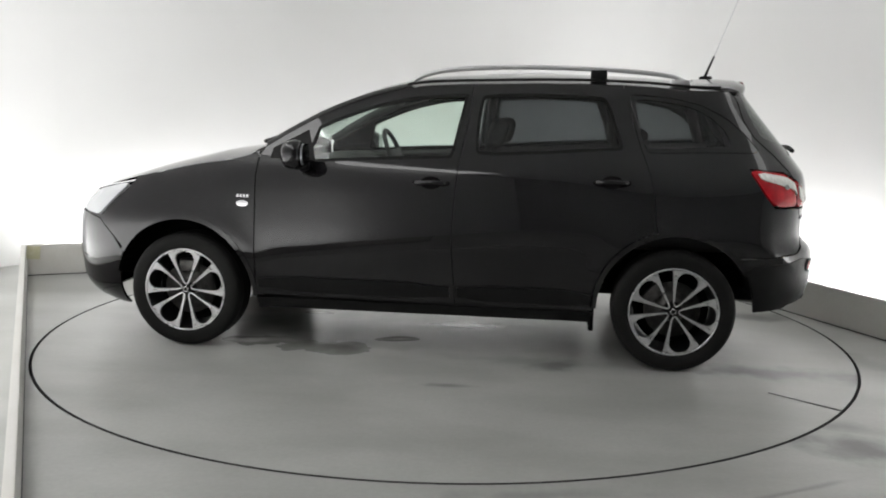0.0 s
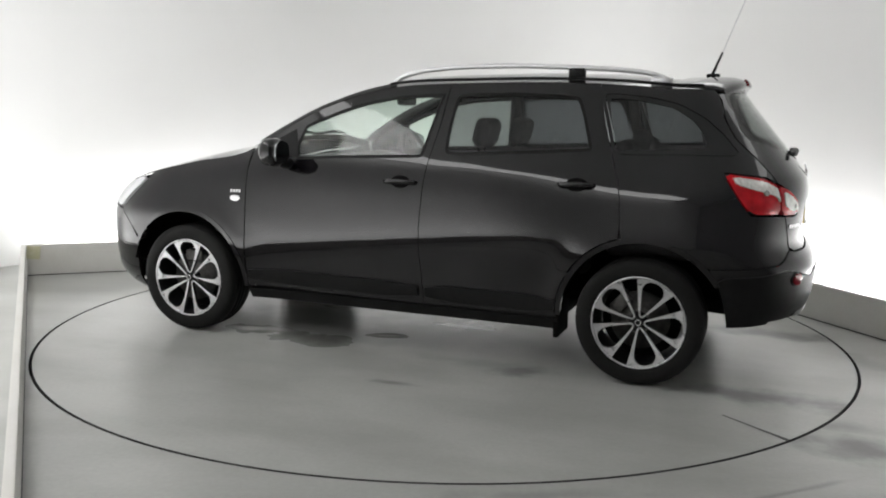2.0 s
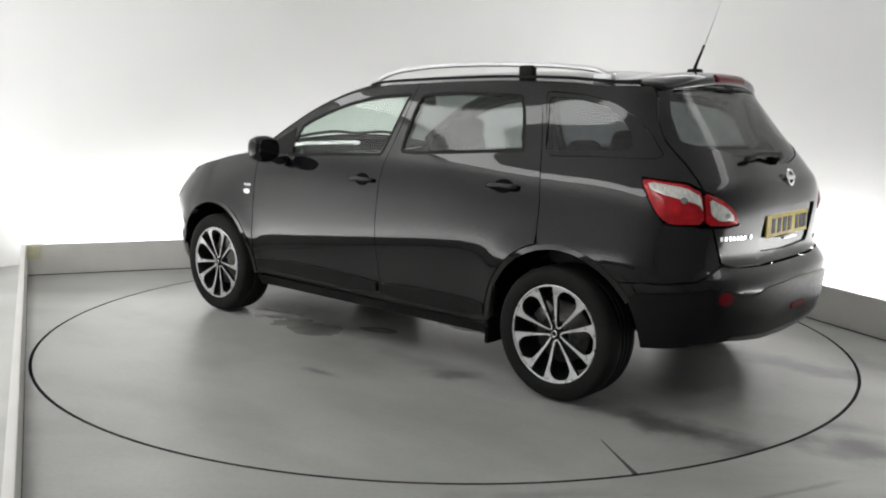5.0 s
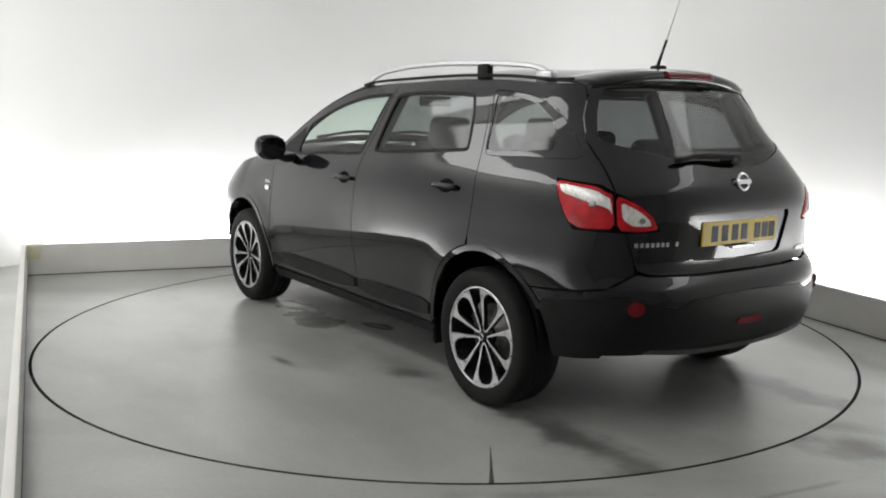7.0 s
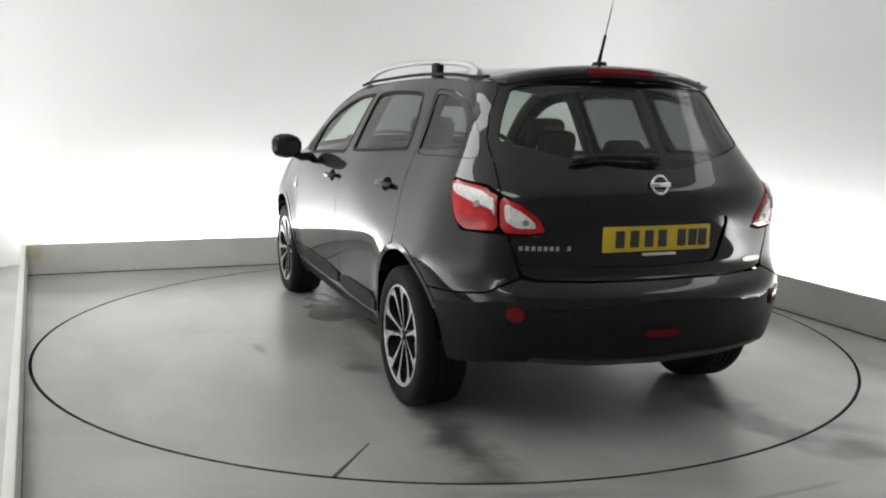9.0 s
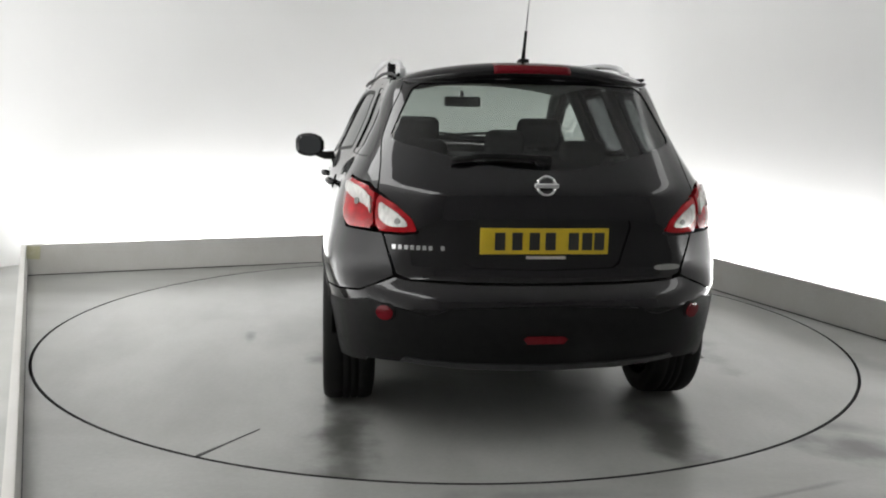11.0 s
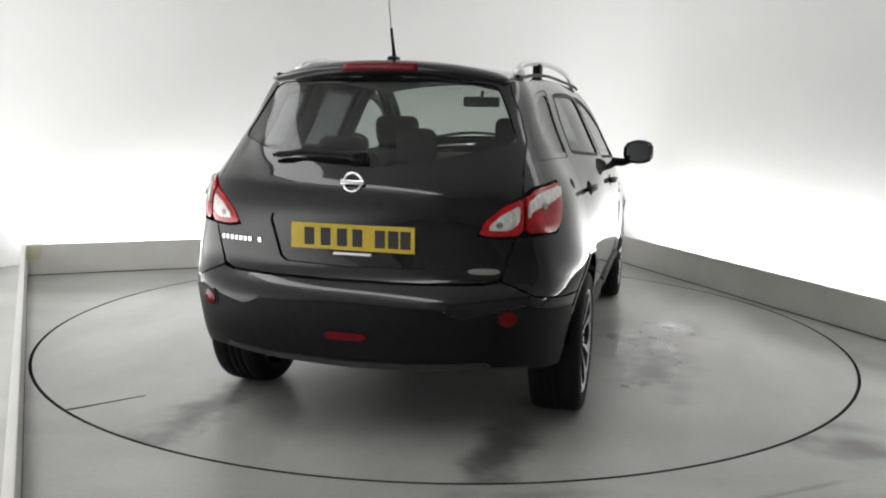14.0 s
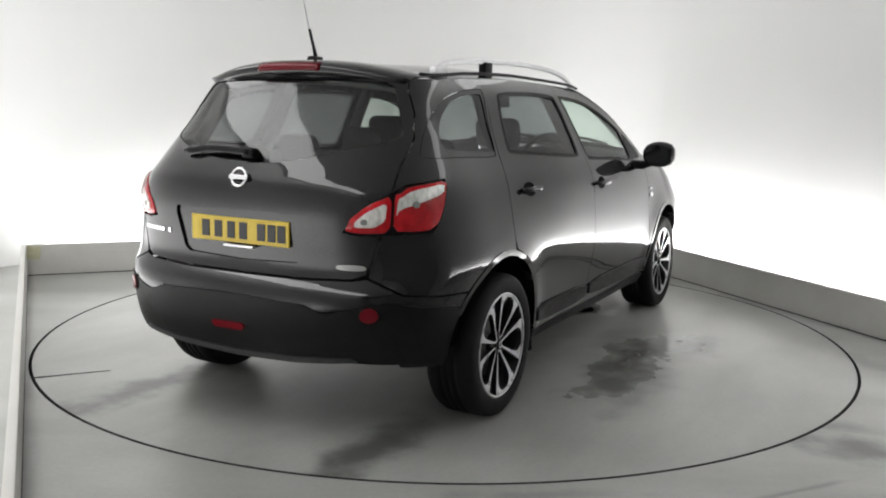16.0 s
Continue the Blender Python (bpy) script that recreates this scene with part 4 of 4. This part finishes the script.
def build_trim():
    # lower door mouldings and sills
    car_part_pair("door_moulding", rounded([(-0.165, 0.335), (0.925, 0.345), (0.925, 0.435), (-0.16, 0.425)], 1), M_PLASTIC, CAR, "black lower door moulding", off=0.012, thick=0.016)
    car_part_pair("door_moulding", rounded([(-0.205, 0.335), (-0.935, 0.33), (-0.945, 0.42), (-0.2, 0.425)], 1), M_PLASTIC, CAR, "black lower door moulding", off=0.012, thick=0.016)
    car_part_pair("sill", [(-0.95, 0.235), (0.94, 0.235), (0.945, 0.302), (-0.955, 0.298)], M_PLASTIC, CAR, "black plastic sill", off=0.0, thick=0.03)
    # arch lips
    for cx, r, a0, a1 in ((CX_F, R_F, 182, 30), (CX_R, R_R, 150, 0)):
        outer, inner = arc(cx, CZ, r + 0.014, a0, a1, 24), arc(cx, CZ, r - 0.012, a0, a1, 24)
        car_part_pair("arch_lip", outer + inner[::-1], M_PAINT, CAR, "black wheel-arch lip", off=0.004, thick=0.05, gap=0.0, step=0.02)
    # handles
    for x0, x1, z in ((0.045, -0.15, 0.985), (-0.93, -1.12, 1.012)):
        for mir in (False, True):
            bm = bmesh.new()
            cxm = (x0 + x1) / 2
            # flat dark oval on the skin: the recess's shade put into colour
            ring = [(cxm + 0.058 * math.cos(2 * math.pi * i / 24), z + 0.034 * math.sin(2 * math.pi * i / 24) - 0.002) for i in range(24)]
            sheet(bm, ring, off=0.0015, thick=0.006, gap=0.0, step=0.015, mirror=mir)
            cup = part("handle_cup_shade", bm, M_LINER, CAR, "flat dark oval painted as the shade of the handle recess")
            bm = bmesh.new()
            path = []
            for i in range(13):
                x = x0 + (x1 - x0) * i / 12
                k = abs(-1 + i / 6)
                p = skin(np.array(x), np.array(z))
                path.append((x, (p[1] + 0.034 * (1 - k ** 4) + 0.004) * (-1 if mir else 1), z + 0.004 - 0.006 * k))
            tube(bm, path, [0.009] + [0.0135] * 11 + [0.009], 10, 0.7)
            part("door_handle", bm, M_PAINT, CAR, "body-coloured door handle")
    # side badge
    for mir in (False, True):
        bm = bmesh.new()
        ring = [(1.015 + 0.036 * math.cos(2 * math.pi * i / 20), 0.838 + 0.017 * math.sin(2 * math.pi * i / 20)) for i in range(20)]
        sheet(bm, ring, off=0.005, thick=0.006, gap=0.0, step=0.012, mirror=mir, dome=0.003)
        part("side_repeater", bm, M_CHROME, CAR, "small oval clear repeater")
        bm = bmesh.new()
        for i in range(4):
            sheet(bm, [(1.05 - 0.019 * i, 0.872), (1.037 - 0.019 * i, 0.872), (1.037 - 0.019 * i, 0.888), (1.05 - 0.019 * i, 0.888)], off=0.004, thick=0.004, gap=0.0, step=0.01, mirror=mir)
        part("side_badge", bm, M_CHROME, CAR, "small chrome badge bars")
    # roof rails
    for sgn in (1, -1):
        top = curve_of((0.115, 1.520), (0.05, 1.562), (-0.1, 1.598), (-0.3, 1.615), (-0.6, 1.622), (-0.95, 1.614), (-1.2, 1.60), (-1.34, 1.582), (-1.43, 1.545))
        ys = curve_of((0.12, 0.600), (-0.3, 0.565), (-0.95, 0.545), (-1.43, 0.525))
        xs = np.concatenate([np.linspace(0.115, -0.1, 10), np.linspace(-0.2, -1.2, 20), np.linspace(-1.24, -1.43, 10)])
        bm = bmesh.new()
        tube(bm, [(x, sgn * float(ys(x)), float(top(x))) for x in xs], 0.0135, 12, 0.95)
        rail = part("roof_rail", bm, M_SATIN, CAR, "satin silver roof rail")
        bm = bmesh.new()
        box(bm, (-0.985, sgn * 0.545 - 0.019, 1.535), (-0.895, sgn * 0.545 + 0.019, 1.610), 0.008)
        part("rail_foot", bm, M_PLASTIC, rail, "black rail support")
        bm = bmesh.new()
        box(bm, (-1.44, sgn * 0.527 - 0.02, 1.515), (-1.33, sgn * 0.527 + 0.02, 1.567), 0.01)
        part("rail_foot", bm, M_SATIN, rail, "silver rail end")
        bm = bmesh.new()
        tube(bm, [(x, sgn * (float(ys(x)) + 0.03), float(top_z(x)) + 0.020) for x in np.linspace(0.12, -1.6, 30)], 0.008, 8)
        part("roof_ditch_trim", bm, M_PLASTIC, CAR, "black roof ditch trim")
    # antenna
    bm = bmesh.new()
    box(bm, (-1.635, -0.022, 1.575), (-1.56, 0.022, 1.607), 0.010)
    tube(bm, [(-1.592, 0, 1.60), (-1.61, 0, 1.65), (-1.64, 0, 1.725)], [0.010, 0.007, 0.006], 10)
    ant = part("antenna", bm, M_PLASTIC, CAR, "black antenna base and mast")
    bm = bmesh.new()
    tube(bm, [(-1.639, 0, 1.722), (-1.72, 0, 1.947), (-1.77, 0, 2.085)], [0.0030, 0.0026, 0.002], 8)
    part("whip", bm, M_SATIN, ant, "thin antenna whip")
    # door mirrors
    for sgn in (1, -1):
        bm = bmesh.new()
        rings = []
        for i, (y, sx, sz) in enumerate(((0.905, 0.35, 0.35), (0.925, 0.75, 0.72), (0.96, 0.95, 0.92), (1.0, 1.0, 1.0), (1.045, 0.94, 0.95), (1.08, 0.72, 0.78), (1.098, 0.38, 0.45))):
            ring = []
            for k in range(24):
                a = 2 * math.pi * k / 24
                cxx, czz = math.cos(a), math.sin(a)
                ex = math.copysign(abs(cxx) ** 0.8, cxx) * (0.085 if cxx > 0 else 0.045) * sx
                ez = math.copysign(abs(czz) ** 0.75, czz) * 0.081 * sz
                ring.append(bm.verts.new((0.655 + ex, sgn * y, 1.124 + ez + 0.02 * (y - 1.0))))
            rings.append(ring)
        for a, b in zip(rings, rings[1:]):
            for k in range(24):
                bm.faces.new((a[k], a[(k + 1) % 24], b[(k + 1) % 24], b[k]))
        bm.faces.new(rings[0])
        bm.faces.new(rings[-1])
        bmesh.ops.recalc_face_normals(bm, faces=bm.faces)
        mir = part("door_mirror", bm, M_PAINT, CAR, "body-coloured door mirror housing")
        bm = bmesh.new()
        ring = [((1.0 + 0.073 * math.copysign(abs(math.cos(2 * math.pi * k / 28)) ** 0.7, math.cos(2 * math.pi * k / 28))), 1.124 + 0.061 * math.copysign(abs(math.sin(2 * math.pi * k / 28)) ** 0.7, math.sin(2 * math.pi * k / 28))) for k in range(28)]
        f = [bm.verts.new((0.6085, sgn * y, z)) for y, z in ring]
        g = [bm.verts.new((0.618, sgn * y, z)) for y, z in ring]
        bm.faces.new(f)
        for k in range(28):
            bm.faces.new((f[k], f[(k + 1) % 28], g[(k + 1) % 28], g[k]))
        bmesh.ops.recalc_face_normals(bm, faces=bm.faces)
        part("mirror_glass", bm, M_MIRROR, mir, "mirror glass", smooth=False)
        bm = bmesh.new()
        tube(bm, [(0.66, sgn * 0.83, 1.055), (0.655, sgn * 0.90, 1.052), (0.65, sgn * 0.965, 1.072)], [0.030, 0.027, 0.020], 12)
        part("mirror_arm", bm, M_PLASTIC, mir, "black mirror arm")
        bm = bmesh.new()
        sheet(bm, [(0.60, 1.085), (0.66, 1.085), (0.87, 1.09), (0.86, 1.15), (0.66, 1.255)], off=0.002, thick=0.004, step=0.03, mirror=sgn < 0)
        part("mirror_sail", bm, M_PLASTIC, CAR, "black triangular mirror base")


def build_wheel():
    """Built with its axle along z, the outer face at z = 0."""
    bm = bmesh.new()
    R = 0.328
    prof = [(0.236, 0.0), (0.244, 0.007), (0.258, 0.012), (0.285, 0.014), (0.305, 0.011), (0.317, 0.003), (0.3235, -0.010), (0.327, -0.024), (R, -0.045)]
    for z in (-0.070, -0.104, -0.138):
        prof += [(R, z), (R - 0.007, z - 0.003), (R - 0.007, z - 0.009), (R, z - 0.012)]
    prof += [(R, -0.17), (0.326, -0.19), (0.316, -0.212), (0.27, -0.222), (0.236, -0.21)]
    revolve(bm, prof, 72)
    bmesh.ops.recalc_face_normals(bm, faces=bm.faces)
    wheel = new("wheel")
    part("tyre", bm, M_RUBBER, wheel, "black road tyre")
    bm = bmesh.new()
    revolve(bm, [(0.240, 0.002), (0.236, 0.006), (0.229, 0.004), (0.226, -0.006), (0.220, -0.03), (0.205, -0.20)], 72)
    rim = part("rim", bm, M_DARKALLOY, wheel, "black alloy rim barrel")
    bm = bmesh.new()
    revolve(bm, [(0.2395, 0.004), (0.237, 0.008), (0.231, 0.007), (0.229, 0.002)], 72)
    part("rim_edge", bm, M_ALLOY, rim, "machined rim edge")
    # five machined petals, each a loop of two spokes that flare into the rim
    R0 = 0.2345
    def polar(*rows):
        return [(r * math.cos(radians(a)), r * math.sin(radians(a))) for r, a in rows]
    outer_h = polar((0.125, 16), (0.16, 22), (0.22, 24.3), (0.40, 24.8), (0.60, 25.0), (0.80, 25.2), (0.955, 25.6))
    rim_arc = polar(*((0.998, a) for a in (25.6, 20, 15, 10, 5)))
    hole_h = polar((0.150, 4), (0.170, 10), (0.23, 14.6), (0.35, 17.0), (0.52, 18.2), (0.70, 18.4), (0.80, 17.4), (0.88, 13.8), (0.94, 8.5), (0.953, 2.5))
    half = list(outer_h) + rim_arc
    outer = np.array(half + [(0.998, 0.0)] + [(x, -y) for x, y in half[::-1]]) * R0
    hole = np.array(list(hole_h) + [(x, -y) for x, y in hole_h[::-1]]) * R0

    def dish(x, y):
        r = np.hypot(x, y) / R0
        return -0.016 + 0.019 * r ** 1.5
    for i in range(5):
        bm = bmesh.new()
        pts = [Vector(p) for p in outer] + [Vector(p) for p in hole]
        no, nh = len(outer), len(hole)
        ed = [(k, (k + 1) % no) for k in range(no)] + [(no + k, no + (k + 1) % nh) for k in range(nh)]
        v2, e2, f2, *_ = delaunay_2d_cdt(pts, ed, [], 0, 1e-7)
        v2 = np.array([tuple(v) for v in v2])
        vs = [bm.verts.new((x, y, float(dish(x, y)))) for x, y in v2]
        for f in f2:
            c = v2[list(f)].mean(0)[None]
            if inside(outer, c)[0] and not inside(hole, c)[0]:
                face = bm.faces.new([vs[k] for k in f])
                face.normal_update()
                if face.normal.z < 0:
                    face.normal_flip()
        for lp, sg in ((outer, 1), (hole, -1)):
            a = [bm.verts.new((x, y, float(dish(x, y)))) for x, y in lp]
            b = [bm.verts.new((x * (1 - 0.0), y, float(dish(x, y)) - 0.022)) for x, y in lp]
            for k in range(len(lp)):
                m = (k + 1) % len(lp)
                bm.faces.new((a[k], a[m], b[m], b[k])[::sg]).material_index = 1
        bmesh.ops.rotate(bm, cent=(0, 0, 0), matrix=Matrix.Rotation(2 * math.pi * i / 5, 3, "Z"), verts=bm.verts)
        part("spoke", bm, M_ALLOY, rim, "machined silver double spoke with black flanks", smooth=False).data.materials.append(M_DARKALLOY)
    bm = bmesh.new()
    revolve(bm, [(0.0005, -0.005), (0.020, -0.005), (0.024, -0.010), (0.029, -0.020), (0.048, -0.034), (0.05, -0.06)], 36)
    part("hub_cap", bm, M_DARKALLOY, rim, "black hub cap")
    bm = bmesh.new()
    revolve(bm, [(0.012, -0.0045), (0.014, -0.002), (0.016, -0.0045)], 30)
    part("hub_ring", bm, M_CHROME, rim, "small chrome ring")
    bm = bmesh.new()
    for i in range(5):
        a = 2 * math.pi * (i + 0.5) / 5
        revolve(bm, [(0.0003, -0.018), (0.007, -0.018), (0.008, -0.03)], 8, Matrix.Translation((0.058 * math.cos(a), 0.058 * math.sin(a), 0)))
    revolve(bm, [(0.045, -0.055), (0.07, -0.055), (0.072, -0.075), (0.150, -0.075), (0.150, -0.095), (0.05, -0.095)], 48)
    box(bm, (0.095, -0.06, -0.13), (0.165, 0.06, -0.06), 0.01)
    part("brake_disc", bm, M_STEEL, wheel, "steel brake disc")
    bm = bmesh.new()
    revolve(bm, [(0.0005, -0.14), (0.205, -0.14)], 40)
    part("inner_disc", bm, M_LINER, wheel, "dark back of the wheel")
    return wheel


def build_wheels():
    w = build_wheel()
    w.parent = CAR
    first = True
    for cx, turn in ((CX_F - 0.014, 0), (CX_R + 0.003, 50)):
        for sgn in (1, -1):
            m = Matrix.Translation((cx, sgn * 0.872, 0.3285)) @ Matrix.Rotation(radians(-90 * sgn), 4, "X") @ Matrix.Rotation(radians(-90 * sgn + turn), 4, "Z")
            if first:
                w.matrix_basis = m
                first = False
            else:
                copy_thing(w, m)


def build_inside():
    # floor pan, arch liners, firewall
    bm = bmesh.new()
    box(bm, (-1.95, -0.62, 0.36), (2.05, 0.62, 0.42), 0.02)
    box(bm, (-0.93, -0.80, 0.245), (0.93, 0.80, 0.38), 0.02)
    part("underbody", bm, M_LINER, CAR, "dark underbody")
    for cx in (CX_F, CX_R):
        for sgn in (1, -1):
            bm = bmesh.new()
            rows = []
            for y in (0.845, 0.55):
                rows.append([bm.verts.new((cx + 0.418 * math.cos(radians(12 + 156 * i / 24)), sgn * y, CZ + 0.418 * math.sin(radians(12 + 156 * i / 24)))) for i in range(25)])
            for i in range(24):
                bm.faces.new((rows[0][i], rows[0][i + 1], rows[1][i + 1], rows[1][i]))
            bm.faces.new(rows[1])
            bmesh.ops.solidify(bm, geom=bm.faces[:], thickness=0.006)
            part("arch_liner", bm, M_LINER, CAR, "black wheel-arch liner")
    # flaps before the rear wheels, tail pipe
    for sgn in (1, -1):
        bm = bmesh.new()
        box(bm, (-0.958, min(sgn * 0.60, sgn * 0.838), 0.195), (-0.930, max(sgn * 0.60, sgn * 0.838), 0.40), 0.006)
        part("mud_flap", bm, M_LINER, CAR, "black rubber mud flap")
    bm = bmesh.new()
    tube(bm, [(-1.2, 0.40, 0.36), (-1.70, 0.44, 0.35), (-1.86, 0.45, 0.34), (-1.90, 0.45, 0.325)], 0.024, 12)
    part("tail_pipe", bm, M_STEEL, CAR, "dull steel tail pipe")
    # inner door trims
    for sgn in (1, -1):
        bm = bmesh.new()
        sheet(bm, [(-1.75, 0.75), (-0.98, 0.75), (-0.95, 0.32), (0.92, 0.33), (0.93, 0.75), (0.93, 1.070), (0.62, 1.080), (0.3, 1.098), (-0.17, 1.119), (-0.8, 1.160), (-1.06, 1.178), (-1.75, 1.20)], off=-0.022, thick=0.06, step=0.06, mirror=sgn < 0)
        part("door_lining", bm, M_TRIM, CAR, "dark door lining")
    # dashboard and wheel
    bm = bmesh.new()
    prof = [(0.95, 1.07), (0.80, 1.085), (0.60, 1.06), (0.50, 1.0), (0.47, 0.85), (0.55, 0.6), (0.95, 0.5)]
    rows = []
    for y in np.linspace(-0.76, 0.76, 14):
        rows.append([bm.verts.new((x, y, z + (0.035 if abs(y + 0.36) < 0.2 and 0.45 < x < 0.7 else 0.0) - 0.02 * abs(y))) for x, z in prof])
    for a, b in zip(rows, rows[1:]):
        for i in range(len(prof) - 1):
            bm.faces.new((a[i], a[i + 1], b[i + 1], b[i]))
    bmesh.ops.recalc_face_normals(bm, faces=bm.faces)
    part("dashboard", bm, M_TRIM, CAR, "dark soft dashboard")
    bm = bmesh.new()
    ringm = Matrix.Translation((0.37, -0.36, 1.06)) @ Matrix.Rotation(radians(-66), 4, "Y")
    circ = [(0.185 + 0.016 * math.cos(2 * math.pi * k / 10), 0.016 * math.sin(2 * math.pi * k / 10)) for k in range(10)]
    revolve(bm, circ, 36, ringm, closed=True)
    box(bm, (-0.06, -0.17, -0.02), (0.05, 0.17, 0.015), 0.012, ringm)
    tube(bm, [(0.37, -0.36, 1.06), (0.55, -0.36, 0.95)], 0.04, 10)
    bmesh.ops.recalc_face_normals(bm, faces=bm.faces)
    part("steering_wheel", bm, M_TRIM, CAR, "black steering wheel")
    # seats
    def seat(x, y, w, name, lean=14, zb=0.58, back_h=0.60, hw=0.13, drop=0.0):
        base = new(name)
        base.parent = CAR
        base.matrix_basis = Matrix.Translation((x, y, zb))
        bm = bmesh.new()
        box(bm, (-0.24, -w / 2, -0.14), (0.27, w / 2, 0.02), 0.05, seg=3)
        part("cushion", bm, M_SEAT, base, "dark cloth seat cushion")
        bm = bmesh.new()
        tilt = Matrix.Translation((-0.22, 0, -0.02)) @ Matrix.Rotation(radians(-lean), 4, "Y")
        vs = box(bm, (-0.07, -w / 2, 0.0), (0.06, w / 2, back_h), 0.05, seg=3)
        for v in bm.verts:
            v.co.y *= 1 - 0.22 * max(0, v.co.z / back_h - 0.4)
        bmesh.ops.transform(bm, matrix=tilt, verts=bm.verts)
        part("backrest", bm, M_SEAT, base, "dark cloth backrest")
        if hw:
            bm = bmesh.new()
            box(bm, (-0.055, -hw, back_h + 0.03 - drop), (0.045, hw, back_h + 0.20 - drop), 0.045, seg=4)
            for yy in (-0.06, 0.06):
                tube(bm, [(0, yy, back_h - 0.03), (0, yy, back_h + 0.08)], 0.008, 8)
            bmesh.ops.transform(bm, matrix=tilt, verts=bm.verts)
            part("headrest", bm, M_SEAT, base, "dark cloth headrest")
    seat(0.02, 0.36, 0.50, "front_seat")
    seat(0.02, -0.36, 0.50, "front_seat")
    for y in (0.40, 0.0, -0.40):
        seat(-0.82, y, 0.42, "rear_seat", 16, 0.64, 0.56 if y else 0.52, 0.115 if y else 0.10, 0.12 if y else 0.03)
    bm = bmesh.new()
    box(bm, (-1.95, -0.62, 0.62), (-1.15, 0.62, 0.72), 0.03)
    part("boot_floor", bm, M_TRIM, CAR, "dark boot floor")
    # interior mirror
    bm = bmesh.new()
    box(bm, (0.27, -0.12, 1.40), (0.31, 0.12, 1.465), 0.015, seg=3)
    tube(bm, [(0.29, 0, 1.44), (0.32, 0, 1.50)], 0.012, 8)
    part("interior_mirror", bm, M_TRIM, CAR, "black rear-view mirror")
    # inner pillars that part the cabin windows
    for sgn in (1, -1):
        bm = bmesh.new()
        path = []
        for k in range(14):
            st = 0.90 - 0.80 * k / 13
            e = skin(np.array(st), top_z(np.array(st)))
            path.append((float(e[0]), sgn * (float(e[1]) - 0.042), float(e[2]) - 0.004))
        tube(bm, path, 0.030, 8, 1.0)
        part("inner_pillar", bm, M_TRIM, CAR, "dark inner front pillar trim")
        for a, b in (((-0.225, 1.10), (-0.27, 1.50)), ((-1.10, 1.15), (-1.06, 1.49)), ((-1.68, 1.2), (-1.62, 1.46))):
            bm = bmesh.new()
            path = []
            for i in range(7):
                s, z = a[0] + (b[0] - a[0]) * i / 6, a[1] + (b[1] - a[1]) * i / 6
                p = skin(np.array(s), np.array(z))
                path.append((p[0], sgn * (p[1] - 0.055), z))
            tube(bm, path, 0.034, 8, 0.9)
            part("inner_pillar", bm, M_TRIM, CAR, "dark inner pillar trim")


build_body()
build_trim()
build_wheels()
build_inside()


def motions():
    ox, oy = 0.0507, -0.1303
    rows, disc = [], []
    for t, a in TURN:
        c, s = math.cos(radians(a)), math.sin(radians(a))
        rows.append((t, pose(ox * c - oy * s, ox * s + oy * c, 0.001, 0, 0, a)))
        disc.append((t, pose(0, 0, 0, 0, 0, a)))
    walk(CAR, rows)
    walk(TABLE, disc)


motions()
